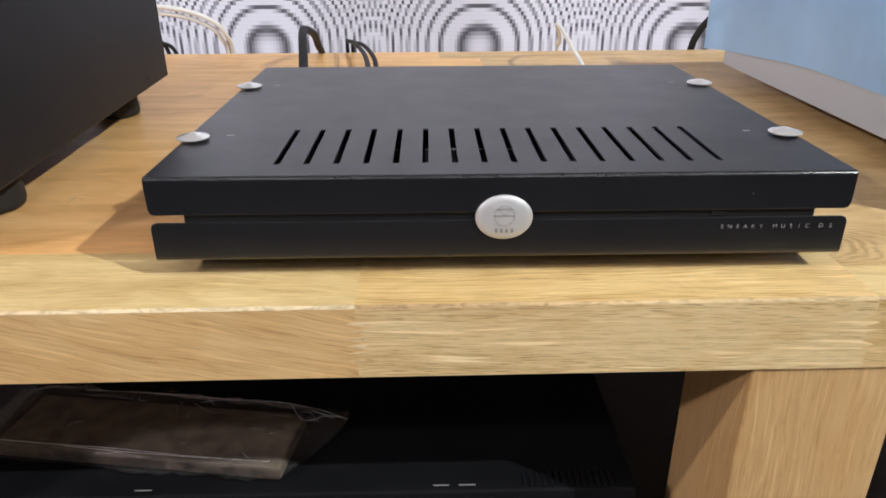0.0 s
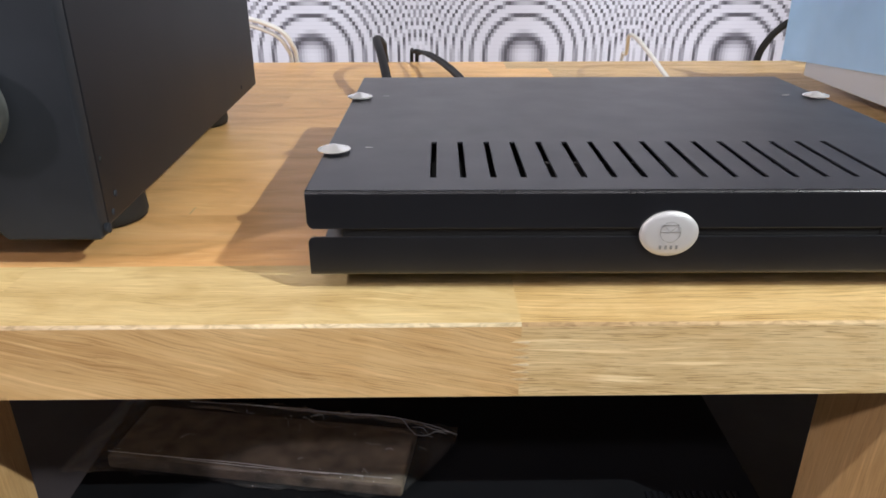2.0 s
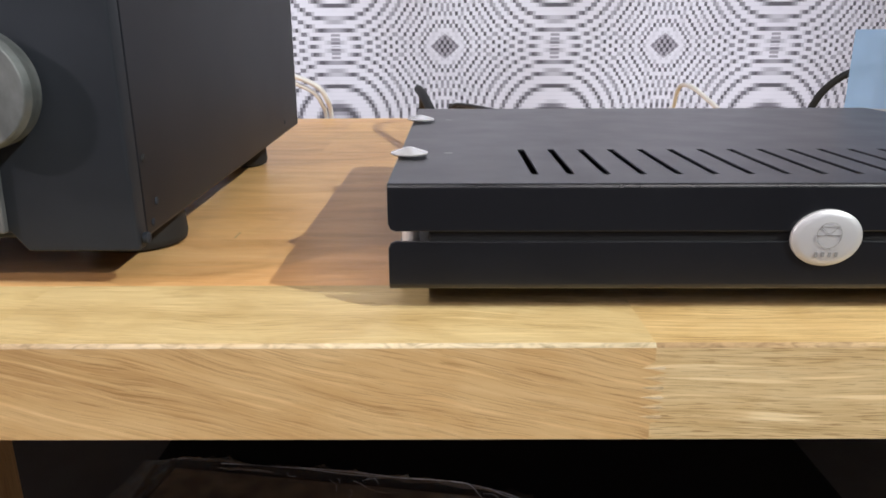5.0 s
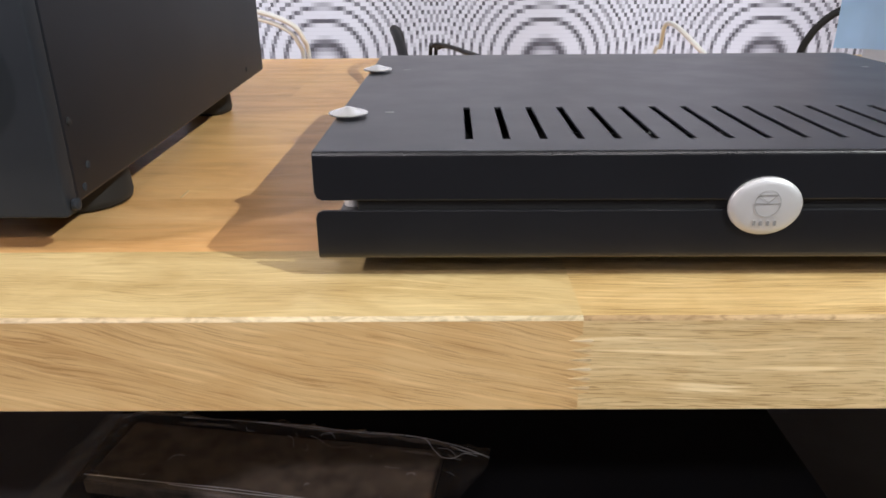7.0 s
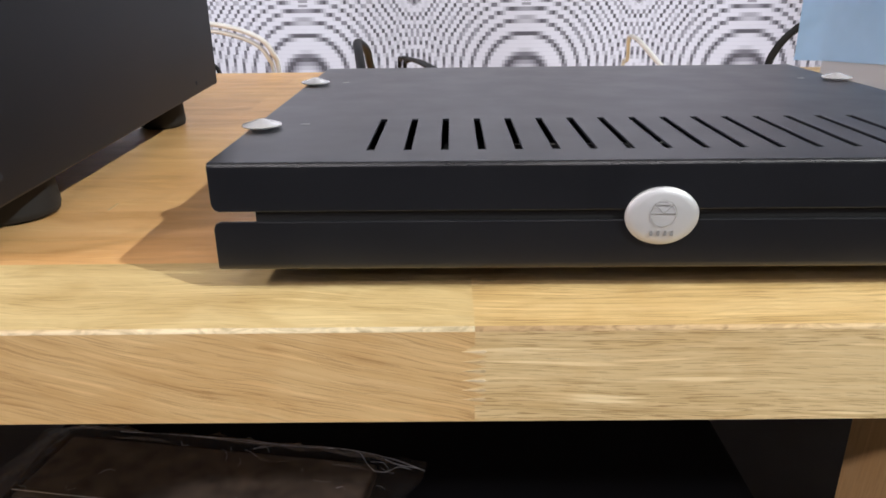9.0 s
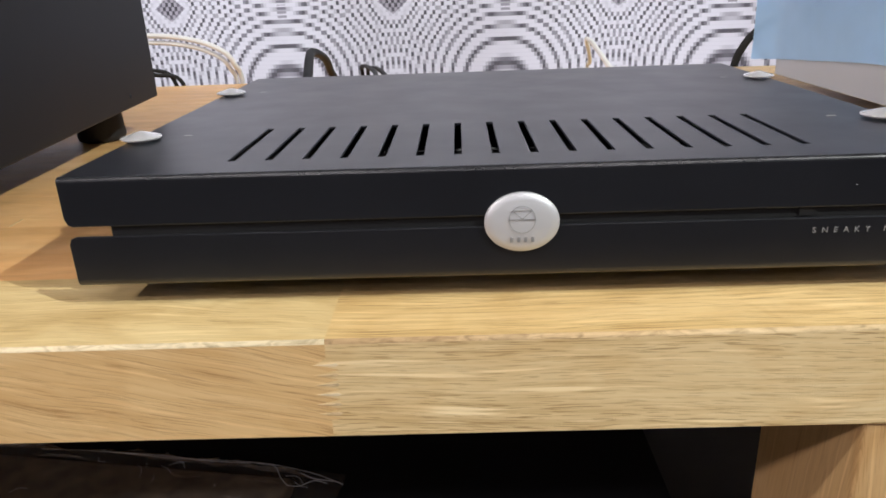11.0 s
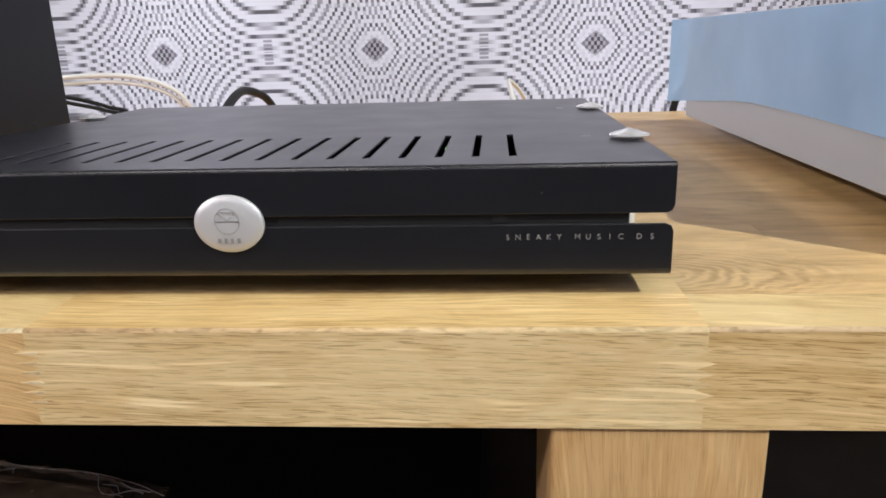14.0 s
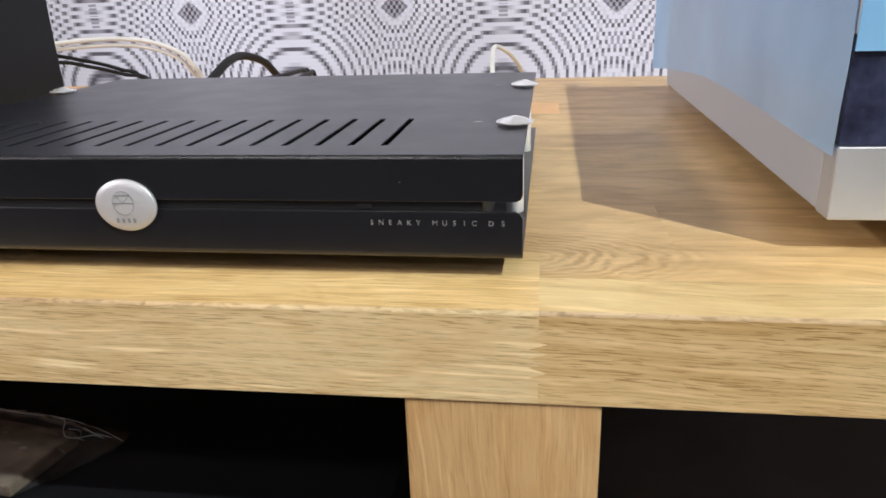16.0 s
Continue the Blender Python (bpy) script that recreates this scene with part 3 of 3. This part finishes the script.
for sx in (PX0 + 0.0058, PX1 - 0.0068):
    for sy in (0.4258, 0.5795):
        screw = part("thumbscrew", lathe([(0.0046, -0.0015), (0.0046, 0.0009), (0.0097, 0.0012), (0.0101, 0.0016), (0.0101, 0.0020), (0.0097, 0.0023), (0.0013, 0.0049), (0.0004, 0.0050)], (sx, sy, PTOP), steps=20), SILVER, player, "domed silver thumbscrew")
        part("post", lathe([(0.0044, 0.0), (0.0048, 0.0004), (0.0048, 0.0438), (0.0044, 0.0442)], (sx, sy, PBOT + 0.0004), steps=32), POLISHED, player, "polished silver post", True)
        inward = 0.0205 if sx < 0 else -0.0205
        part("speck", box(sx + inward - 0.0022, sx + inward + 0.0022, sy + 0.0085, sy + 0.0095, PTOP + 0.0001, PTOP + 0.0003), SPECK, player)
part("speck", box(0.1807, 0.1812, PY0 - 0.0003, PY0 - 0.0001, 0.6599, 0.6601), SPECK, player)
part("led", lathe([(0.0012, 0.0), (0.0012, 0.0012), (0.0006, 0.0018)], (slots[13] - 0.0003, 0.4385, 0.6655), steps=12), LED_GREEN, player, "tiny pale green light")
part("led_stem", box(slots[13] - 0.0010, slots[13] + 0.0004, 0.4378, 0.4392, 0.6561, 0.6654), BLACK_INNER, player)

part("circuit_edge", box(-0.020, 0.075, 0.4525, 0.4531, 0.6561, 0.6571), BADGE_INK, player)

# oval badge, slightly domed
BX, BZ = 0.0462, 0.6482
bm = bmesh.new()
rings = []
for f, d in ((1.0, 0.0), (1.0, 0.0012), (0.97, 0.0018), (0.75, 0.0024), (0.4, 0.0028), (0.05, 0.0030)):
    rings.append([bm.verts.new((BX + 0.0156 * f * math.cos(a), PY0 + 0.0001 - d, BZ + 0.0128 * f * math.sin(a))) for a in [2 * math.pi * i / 64 for i in range(64)]])
for a, b in zip(rings, rings[1:]):
    for i in range(64):
        bm.faces.new((a[i], a[(i + 1) % 64], b[(i + 1) % 64], b[i]))
bm.faces.new(rings[0])
bm.faces.new(rings[-1])
bmesh.ops.recalc_face_normals(bm, faces=bm.faces[:])
badge = part("badge", bm, BADGE, player, "domed satin silver oval badge", True)
ey = PY0 - 0.0031
ez = BZ + 0.0017
ring = [(BX + 0.0054 * math.cos(a), ey, ez + 0.0058 * math.sin(a)) for a in [2 * math.pi * i / 32 for i in range(33)]]
part("emblem_ring", tube(ring, 0.00011, 2, 6), BADGE_INK, badge)
part("emblem_bar", box(BX - 0.0053, BX + 0.0053, ey - 0.0001, ey + 0.0001, ez - 0.00012, ez + 0.00012), BADGE_INK, badge)
part("emblem_bar", box(BX - 0.0040, BX + 0.0040, ey - 0.0001, ey + 0.0001, ez + 0.0038, ez + 0.00402), BADGE_INK, badge)
for s in (-1, 1):
    part("emblem_bar", tube([(BX + s * 0.0038, ey, ez + 0.0038), (BX + s * 0.0019, ey, ez + 0.002), (BX, ey, ez + 0.0002)], 0.00011, 3, 6), BADGE_INK, badge)
for i in range(4):
    cx = BX - 0.0044 + 0.0029 * i
    part("letter_bar", box(cx - 0.0006, cx + 0.0006, ey + 0.0002, ey + 0.0006, BZ - 0.0082, BZ - 0.0060), BADGE_INK, badge)

# printed legend on the tray and its letters
def letter(char, x, y, z, height, material, parent, depth=0.0001):
    """One character standing upright in x and z, facing the viewer, centred on x."""
    curve = bpy.data.curves.new("letter", "FONT")
    curve.body, curve.size, curve.extrude, curve.align_x = char, height * 1.42, depth, "CENTER"
    ob = bpy.data.objects.new("letter", curve)
    me = bpy.data.meshes.new_from_object(ob)
    bpy.data.objects.remove(ob)
    me.transform(Matrix.Translation((x, y, z)) @ Matrix.Rotation(radians(90), 4, "X"))
    bm = bmesh.new()
    bm.from_mesh(me)
    bpy.data.meshes.remove(me)
    return part("letter", bm, material, parent)


for word, x0, x1 in (("SNEAKY", 0.1668, 0.1885), ("MUSIC", 0.1962, 0.2142), ("DS", 0.2218, 0.2272)):
    for i, char in enumerate(word):
        letter(char, x0 + (x1 - x0) * i / (len(word) - 1), PY0 - 0.0002, 0.6398, 0.0024, PRINT, player)

# ---- the big charcoal amplifier ----
AX1, AY0, AY1, AZ0, AZ1 = -0.2700, 0.3800, 0.7630, 0.6352, 0.845
amp = thing("amplifier", (-0.49, 0.58, TOP), "large charcoal amplifier with a grey front plate and round knob", "amplifier")
case = box(-0.7060, AX1, AY0 + 0.0120, AY1, AZ0 + 0.001, AZ1, 0.0016, 2)
for v in case.verts:
    if v.co.z < AZ0 + 0.01:
        v.co.z += 0.0125 * (v.co.y - AY0) / (AY1 - AY0)      # the under side rises towards the rear
part("case", case, AMP_SIDE, amp)
face = [(-0.7080, 0.6425), (-0.3310, 0.6425), (-0.3238, AZ0 - 0.002), (AX1 + 0.0004, AZ0 - 0.002), (AX1 + 0.0004, AZ1 + 0.002), (-0.7080, AZ1 + 0.002)]
face = slab(face, AY0, AY0 + 0.0118)
bmesh.ops.bevel(face, geom=face.edges[:], offset=0.0016, segments=3, affect="EDGES", profile=0.5)
part("front_panel", face, AMP_FRONT, amp, "", True)
plate = slab([(-0.640, 0.6434), (-0.3312, 0.6434), (-0.3300, 0.6747), (-0.3295, 0.7455), (-0.3345, 0.835), (-0.640, 0.835)], AY0 - 0.0042, AY0 - 0.0001)
bmesh.ops.bevel(plate, geom=plate.edges[:], offset=0.0006, segments=1, affect="EDGES")
plate = part("front_plate", plate, AMP_PLATE, amp, "raised grey metal plate")
for hx, hz in ((-0.3340, 0.7455), (-0.3315, 0.6792), (-0.3415, 0.6812), (-0.3513, 0.6836), (-0.3440, 0.7436)):
    part("screw_hole", lathe([(0.0012, 0.0), (0.0012, 0.0003)], (hx, AY0 - 0.0046, hz), "y", 12), BLACK_INNER, plate)
for char, lx in (("0", -0.3590), ("0", -0.3497), ("i", -0.3438)):
    letter(char, lx, AY0 - 0.0044, 0.6516, 0.0058, AMP_PRINT, plate)
KX, KZ = -0.3285, 0.7115
part("knob", lathe([(0.0246, -0.0043), (0.0268, -0.0047), (0.0272, -0.0130), (0.0258, -0.0162), (0.0252, -0.0166), (0.0010, -0.0167)], (KX, AY0, KZ), "y", 72), KNOB_M, amp, "scratched grey metal volume knob", False)
for fx, fy in ((-0.3075, 0.4680), (-0.3180, 0.7350), (-0.6700, 0.4680), (-0.6700, 0.7350)):
    fr = 0.0275 if fy < 0.6 else 0.0215
    part("foot", lathe([(fr - 0.0055, 0.0), (fr - 0.0010, 0.002), (fr, 0.006), (fr - 0.0010, AZ0 - TOP - 0.001), (fr - 0.0025, AZ0 - TOP + 0.0130)], (fx, fy, TOP), steps=36), RUBBER, amp, smooth=True)
for sy, sz in ((0.4080, 0.6520), (0.4010, 0.6425), (0.7050, 0.6570), (0.3985, 0.676)):
    part("side_screw", lathe([(0.0022, 0.0), (0.0019, 0.0006), (0.0008, 0.0008)], (AX1, sy, sz), "x", 16), AMP_FRONT if sz < 0.66 else RUBBER, amp)
part("corner_screw", lathe([(0.0030, 0.0), (0.0030, 0.0022), (0.0014, 0.0028)], (AX1 + 0.0015, AY0 + 0.0055, AZ0 + 0.0036), "x", 16), AMP_FRONT, amp)

# ---- the aluminium component under its blue film ----
QX0, QY0, QY1, QZ0, QZ1 = 0.3800, 0.3955, 0.9050, 0.6310, 0.7380
deck = thing("silver_component", (0.595, 0.65, TOP), "aluminium hi-fi component still wrapped in loose blue film", "hi-fi component")
part("case", box(QX0, 0.810, QY0 + 0.0170, QY1, QZ0, QZ1, 0.0008, 1), ALU_BOX, deck)
front = part("front_panel", box(QX0 - 0.0004, 0.8104, QY0, QY0 + 0.0165, QZ0 - 0.0003, 0.6660, 0.0005, 1), ALU_FACE, deck)
part("display_glass", box(QX0 - 0.0002, 0.8084, QY0 + 0.0006, QY0 + 0.0165, 0.6664, 0.7160, 0.0004, 1), GLASS_NAVY, deck, "smudged dark blue glass")
part("top_trim", box(QX0 - 0.0004, 0.8104, QY0, QY0 + 0.0165, 0.7164, QZ1, 0.0005, 1), ALU_FACE, deck)
for fx in (QX0 + 0.12, 0.690):
    for fy in (QY0 + 0.14, QY1 - 0.10):
        part("foot", lathe([(0.020, 0.0), (0.022, 0.002), (0.022, QZ0 - TOP)], (fx, fy, TOP), steps=32), RUBBER, deck, smooth=True)


def film_sheet(y0, y1, x, low, high, n=64, m=24, bulge=0.0022):
    """Loose film hanging on the side, with a wavy lower edge."""
    bm = bmesh.new()
    g = []
    for i in range(n + 1):
        y = y0 + (y1 - y0) * i / n
        zl = low(y)
        g.append([])
        for j in range(m + 1):
            z = zl + (high - zl) * j / m
            k = noise.noise(Vector((y * 7, z * 16, 3.1))) + 0.5 * noise.noise(Vector((y * 24, z * 30, 8.0)))
            lift = bulge * (0.55 + 0.5 * k) + 0.0005 * math.exp(-j / 1.6)
            flare = 0.009 * max(0.0, (y - QY1) / 0.045) ** 1.5
            g[i].append(bm.verts.new((x - 0.0004 - max(0.0, lift) - flare, y, z)))
    for i in range(n):
        for j in range(m):
            bm.faces.new((g[i][j], g[i][j + 1], g[i + 1][j + 1], g[i + 1][j]))
    return bm


def film_low(y):
    s = min(1.0, max(0.0, (y - 0.40) / 0.57))
    return 0.6615 + 0.0030 * math.sin(math.pi * min(1, s * 1.4)) - 0.0200 * max(0.0, (s - 0.5) / 0.5) ** 1.4


film = part("film", film_sheet(QY0 + 0.0008, QY1 + 0.045, QX0, film_low, QZ1 - 0.001), BLUE_FILM, deck, "loose blue protective film", True)
part("front_film", box(QX0 - 0.0003, 0.808, QY0 - 0.0014, QY0 - 0.0008, 0.7092, QZ1 - 0.001), BRIGHT_FILM, deck, "bright blue protective film")

# ---- the black unit on the shelf and the wrapped carton on it ----
UZ = 0.430
unit = thing("shelf_unit", (-0.07, 0.6, 0.285), "black hi-fi unit on the dark shelf under the bench", "hi-fi component")
part("case", box(-0.338, 0.150, 0.378, 0.760, 0.297, UZ, 0.0015, 2), UNIT_BLACK, unit)
for fx in (-0.30, 0.11):
    for fy in (0.41, 0.70):
        part("foot", lathe([(0.018, 0.0), (0.020, 0.002), (0.020, 0.0122)], (fx, fy, 0.285), steps=24), RUBBER, unit)
for i in range(14):
    part("vent_slat", box(0.070 + 0.0048 * i, 0.0725 + 0.0048 * i, 0.381, 0.396, UZ, UZ + 0.0008), BLACK_SHELL, unit)
for bx, bw in ((-0.205, 0.012), (0.006, 0.011), (0.024, 0.012)):
    part("letter_bar", box(bx, bx + bw, 0.3835, 0.3848, UZ + 0.0001, UZ + 0.0003), PRINT, unit)

CT = Matrix.Translation((-0.208, 0.4370, UZ)) @ Matrix.Rotation(radians(-8.4), 4, "Z")
carton = thing("carton", (-0.208, 0.437, UZ), "flat brown carton wrapped in a crumpled clear plastic bag", "box")
bm = box(-0.111, 0.111, -0.032, 0.032, 0.0016, 0.0125, 0.0025, 3)
# the front side is a darker, more mottled brown
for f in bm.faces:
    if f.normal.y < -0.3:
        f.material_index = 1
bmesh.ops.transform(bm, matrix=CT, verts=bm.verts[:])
part("body", bm, [CARD_TOP, CARD_EDGE], carton, "dull brown carton with a darker mottled front side")
bm = bmesh.new()
NU, NV = 90, 44
g = []
for i in range(NU + 1):
    u = -0.143 + 0.284 * i / NU
    end = min(1.0, max(0.06, (0.5 - abs(i / NU - 0.5)) / 0.13))
    g.append([])
    for j in range(NV):
        a = 2 * math.pi * j / NV
        c, s = math.cos(a), math.sin(a)
        sq = (abs(c) ** 8 + abs(s) ** 8) ** (-1 / 8)
        w = 0.039 + 0.005 * noise.noise(Vector((u * 22, 1.7, 0))) + 0.011 * (1 - end)
        w -= 0.0052 if c < 0 else 0.0
        h = 0.0090 * end + 0.0006
        q = Vector((u, w * c * sq, 0.0088 * (0.35 + 0.65 * end) + h * s * sq))
        k1 = abs(noise.noise(Vector((q.x * 38, q.y * 42, q.z * 60 + 2)))) - 0.22
        k2 = abs(noise.noise(Vector((q.x * 95 + 5, q.y * 105, q.z * 120)))) - 0.22
        out = Vector((0, c, s))
        q += out * (0.0050 * max(0.0, 0.16 - k1 - 0.22) + 0.0035 * max(0.0, 0.12 - k2 - 0.22)) * 3
        if u > 0.105:
            q.y = w - (w - q.y) * (1 - 0.85 * (u - 0.105) / 0.036)
        q.z = max(q.z, 0.0006)
        g[i].append(bm.verts.new(q))
for i in range(NU):
    for j in range(NV):
        bm.faces.new((g[i][j], g[i + 1][j], g[i + 1][(j + 1) % NV], g[i][(j + 1) % NV]))
bmesh.ops.transform(bm, matrix=CT, verts=bm.verts[:])
part("plastic_bag", bm, BAG, carton, "crumpled clear plastic bag", True)


def crease_glint(pts, r):
    """A crease's glint as a bright line, in the carton's own x and y."""
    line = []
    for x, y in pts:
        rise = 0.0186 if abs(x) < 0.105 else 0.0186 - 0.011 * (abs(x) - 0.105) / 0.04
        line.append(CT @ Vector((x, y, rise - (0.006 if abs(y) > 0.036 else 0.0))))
    part("crease_glint", tube(line, r, 4, 5), GLINT, carton)


# bright lines drawn where light would catch the bag's creases
GLINT_LINES = [((-0.08, 0.0400), (-0.03, 0.0425), (0.02, 0.0410), (0.06, 0.0435), (0.0915, 0.0430), (0.12, 0.0425), (0.141, 0.0410)),
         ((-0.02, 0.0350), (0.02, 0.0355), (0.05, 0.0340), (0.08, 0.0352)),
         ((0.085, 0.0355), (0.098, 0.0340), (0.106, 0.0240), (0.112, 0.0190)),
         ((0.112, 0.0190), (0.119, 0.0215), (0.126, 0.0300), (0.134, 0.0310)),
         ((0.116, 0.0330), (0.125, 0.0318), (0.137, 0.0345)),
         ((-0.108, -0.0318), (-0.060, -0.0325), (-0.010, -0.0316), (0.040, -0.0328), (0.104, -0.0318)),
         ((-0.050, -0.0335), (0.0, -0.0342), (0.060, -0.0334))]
for pts in GLINT_LINES:
    crease_glint(pts, 0.00026)
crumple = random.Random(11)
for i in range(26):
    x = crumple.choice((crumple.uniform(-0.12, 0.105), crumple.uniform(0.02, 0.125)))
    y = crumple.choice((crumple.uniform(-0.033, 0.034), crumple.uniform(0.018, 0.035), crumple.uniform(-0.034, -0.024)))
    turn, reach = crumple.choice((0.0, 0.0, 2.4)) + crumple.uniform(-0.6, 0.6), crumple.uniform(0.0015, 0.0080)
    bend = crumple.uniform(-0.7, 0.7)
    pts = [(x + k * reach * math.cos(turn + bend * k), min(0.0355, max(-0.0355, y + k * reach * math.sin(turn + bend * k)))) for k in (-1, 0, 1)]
    crease_glint(pts, crumple.uniform(0.00007, 0.00017))


def sheen_strip(x0, x1, y, width, seed):
    """The bag's broad highlight as a pale cloudy strip, uneven in width."""
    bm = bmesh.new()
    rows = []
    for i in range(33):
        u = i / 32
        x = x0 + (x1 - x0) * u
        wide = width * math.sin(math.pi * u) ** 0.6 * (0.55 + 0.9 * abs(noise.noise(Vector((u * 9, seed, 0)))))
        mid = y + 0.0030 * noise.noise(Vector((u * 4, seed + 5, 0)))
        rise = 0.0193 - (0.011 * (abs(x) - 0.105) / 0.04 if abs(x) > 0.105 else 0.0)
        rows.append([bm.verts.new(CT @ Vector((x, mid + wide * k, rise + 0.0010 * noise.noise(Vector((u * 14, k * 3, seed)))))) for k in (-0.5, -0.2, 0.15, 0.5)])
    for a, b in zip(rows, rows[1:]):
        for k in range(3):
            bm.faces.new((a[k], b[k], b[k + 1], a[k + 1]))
    # pale piece painted as sheen on the creases
    part("crease", bm, FILM_SHEEN, carton, "", True)


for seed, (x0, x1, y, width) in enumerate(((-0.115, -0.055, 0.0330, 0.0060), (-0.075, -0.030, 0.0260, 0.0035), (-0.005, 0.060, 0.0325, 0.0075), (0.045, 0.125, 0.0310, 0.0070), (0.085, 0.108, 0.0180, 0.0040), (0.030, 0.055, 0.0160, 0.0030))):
    sheen_strip(x0, x1, y, width, seed * 3.7 + 1.0)

# ---- cables behind the components ----
def cable(name, pts, r, material, label, group="cables behind the components"):
    return tagged(part(name, tube(pts, r, 12, 14), material, None, "", True), label, "cable", group)


cable("power_cable", [(-0.118, 0.672, 0.6320), (-0.122, 0.720, 0.6340), (-0.132, 0.790, 0.6410), (-0.1410, 0.852, 0.6535), (-0.1510, 0.915, 0.6640), (-0.1590, 0.972, 0.6665), (-0.1590, 1.018, 0.6605), (-0.1570, 1.055, 0.6490), (-0.1590, 1.095, 0.6290), (-0.1600, 1.138, 0.6040), (-0.160, 1.148, 0.52), (-0.160, 1.150, 0.35)], 0.0053, CABLE_BLACK, "thick black power cable arching over the bench's rear edge")
cable("signal_cable", [(-0.050, 0.672, 0.6480), (-0.054, 0.72, 0.6590), (-0.074, 0.90, 0.6480), (-0.100, 1.040, 0.6400), (-0.114, 1.090, 0.6340), (-0.120, 1.138, 0.6120), (-0.120, 1.144, 0.45)], 0.0028, CABLE_BLACK, "thin black signal cable looping off the bench")
cable("signal_cable", [(-0.042, 0.672, 0.6450), (-0.046, 0.72, 0.6530), (-0.062, 0.90, 0.6430), (-0.088, 1.050, 0.6360), (-0.106, 1.100, 0.6300), (-0.112, 1.138, 0.6100), (-0.112, 1.144, 0.45)], 0.0028, CABLE_BLACK, "thin black signal cable looping off the bench")
cable("network_cable", [(0.165, 0.672, 0.6360), (0.176, 0.740, 0.6370), (0.1845, 0.835, 0.6450), (0.1815, 0.895, 0.6590), (0.1790, 0.945, 0.6695), (0.1805, 0.988, 0.6700), (0.1880, 1.030, 0.6620), (0.1980, 1.070, 0.6480), (0.2060, 1.105, 0.6290), (0.208, 1.140, 0.602), (0.208, 1.147, 0.40)], 0.0028, CABLE_WHITE, "white network cable rising behind the music player")
cable("speaker_cable", [(-0.560, 0.762, 0.6700), (-0.555, 0.90, 0.6780), (-0.520, 1.040, 0.6800), (-0.460, 1.095, 0.6850), (-0.400, 1.105, 0.6850), (-0.350, 1.108, 0.6770), (-0.314, 1.112, 0.6610), (-0.302, 1.120, 0.6420), (-0.299, 1.140, 0.612), (-0.299, 1.150, 0.50), (-0.299, 1.152, 0.40)], 0.0036, CABLE_CREAM, "cream speaker cable arching behind the amplifier")
cable("speaker_cable", [(-0.575, 0.762, 0.6620), (-0.570, 0.90, 0.6690), (-0.530, 1.050, 0.6710), (-0.465, 1.100, 0.6755), (-0.405, 1.110, 0.6755), (-0.356, 1.113, 0.6680), (-0.322, 1.117, 0.6530), (-0.310, 1.126, 0.6340), (-0.307, 1.141, 0.608), (-0.307, 1.150, 0.50), (-0.307, 1.152, 0.40)], 0.0031, CABLE_CREAM, "cream speaker cable arching behind the amplifier")
cable("signal_cable", [(-0.540, 0.762, 0.6600), (-0.545, 0.90, 0.6650), (-0.525, 1.080, 0.6640), (-0.480, 1.110, 0.6540), (-0.430, 1.126, 0.6380), (-0.400, 1.140, 0.6150), (-0.398, 1.146, 0.50), (-0.398, 1.148, 0.40)], 0.0030, CABLE_BLACK, "thin black signal cable dropping behind the amplifier")
cable("signal_cable", [(-0.520, 0.762, 0.6500), (-0.530, 0.90, 0.6550), (-0.510, 1.080, 0.6540), (-0.470, 1.110, 0.6440), (-0.425, 1.126, 0.6300), (-0.388, 1.140, 0.6120), (-0.386, 1.146, 0.50), (-0.386, 1.148, 0.40)], 0.0030, CABLE_BLACK, "thin black signal cable dropping behind the amplifier")
cable("mains_cable", [(0.560, 0.968, 0.6850), (0.548, 1.020, 0.6910), (0.515, 1.085, 0.6895), (0.4860, 1.118, 0.6840), (0.4620, 1.130, 0.6740), (0.4430, 1.137, 0.6570), (0.4310, 1.1415, 0.6380), (0.4240, 1.146, 0.6140), (0.4200, 1.149, 0.56), (0.4200, 1.150, 0.40)], 0.0054, CABLE_BLACK, "black mains cable rising behind the film-wrapped component")

# ---- the boards of the bench top, piece by piece ----
rng = random.Random(4)
y = STAVE
while y < REAR - 0.01:
    y1 = min(y + 0.0847, REAR)
    xa = -1.01
    xb = xa + rng.uniform(0.2, 0.45)
    while xa < 0.865:
        xb = min(xb, 0.865)
        if 0.865 - xb < 0.12:
            xb = 0.865
        part("board", box(xa, xb, y, y1, UNDER, TOP), OAK_PALE if xb > 0.30 else OAK_TOP, bench)
        xa, xb = xb, xb + rng.uniform(0.30, 0.55)
    y = y1
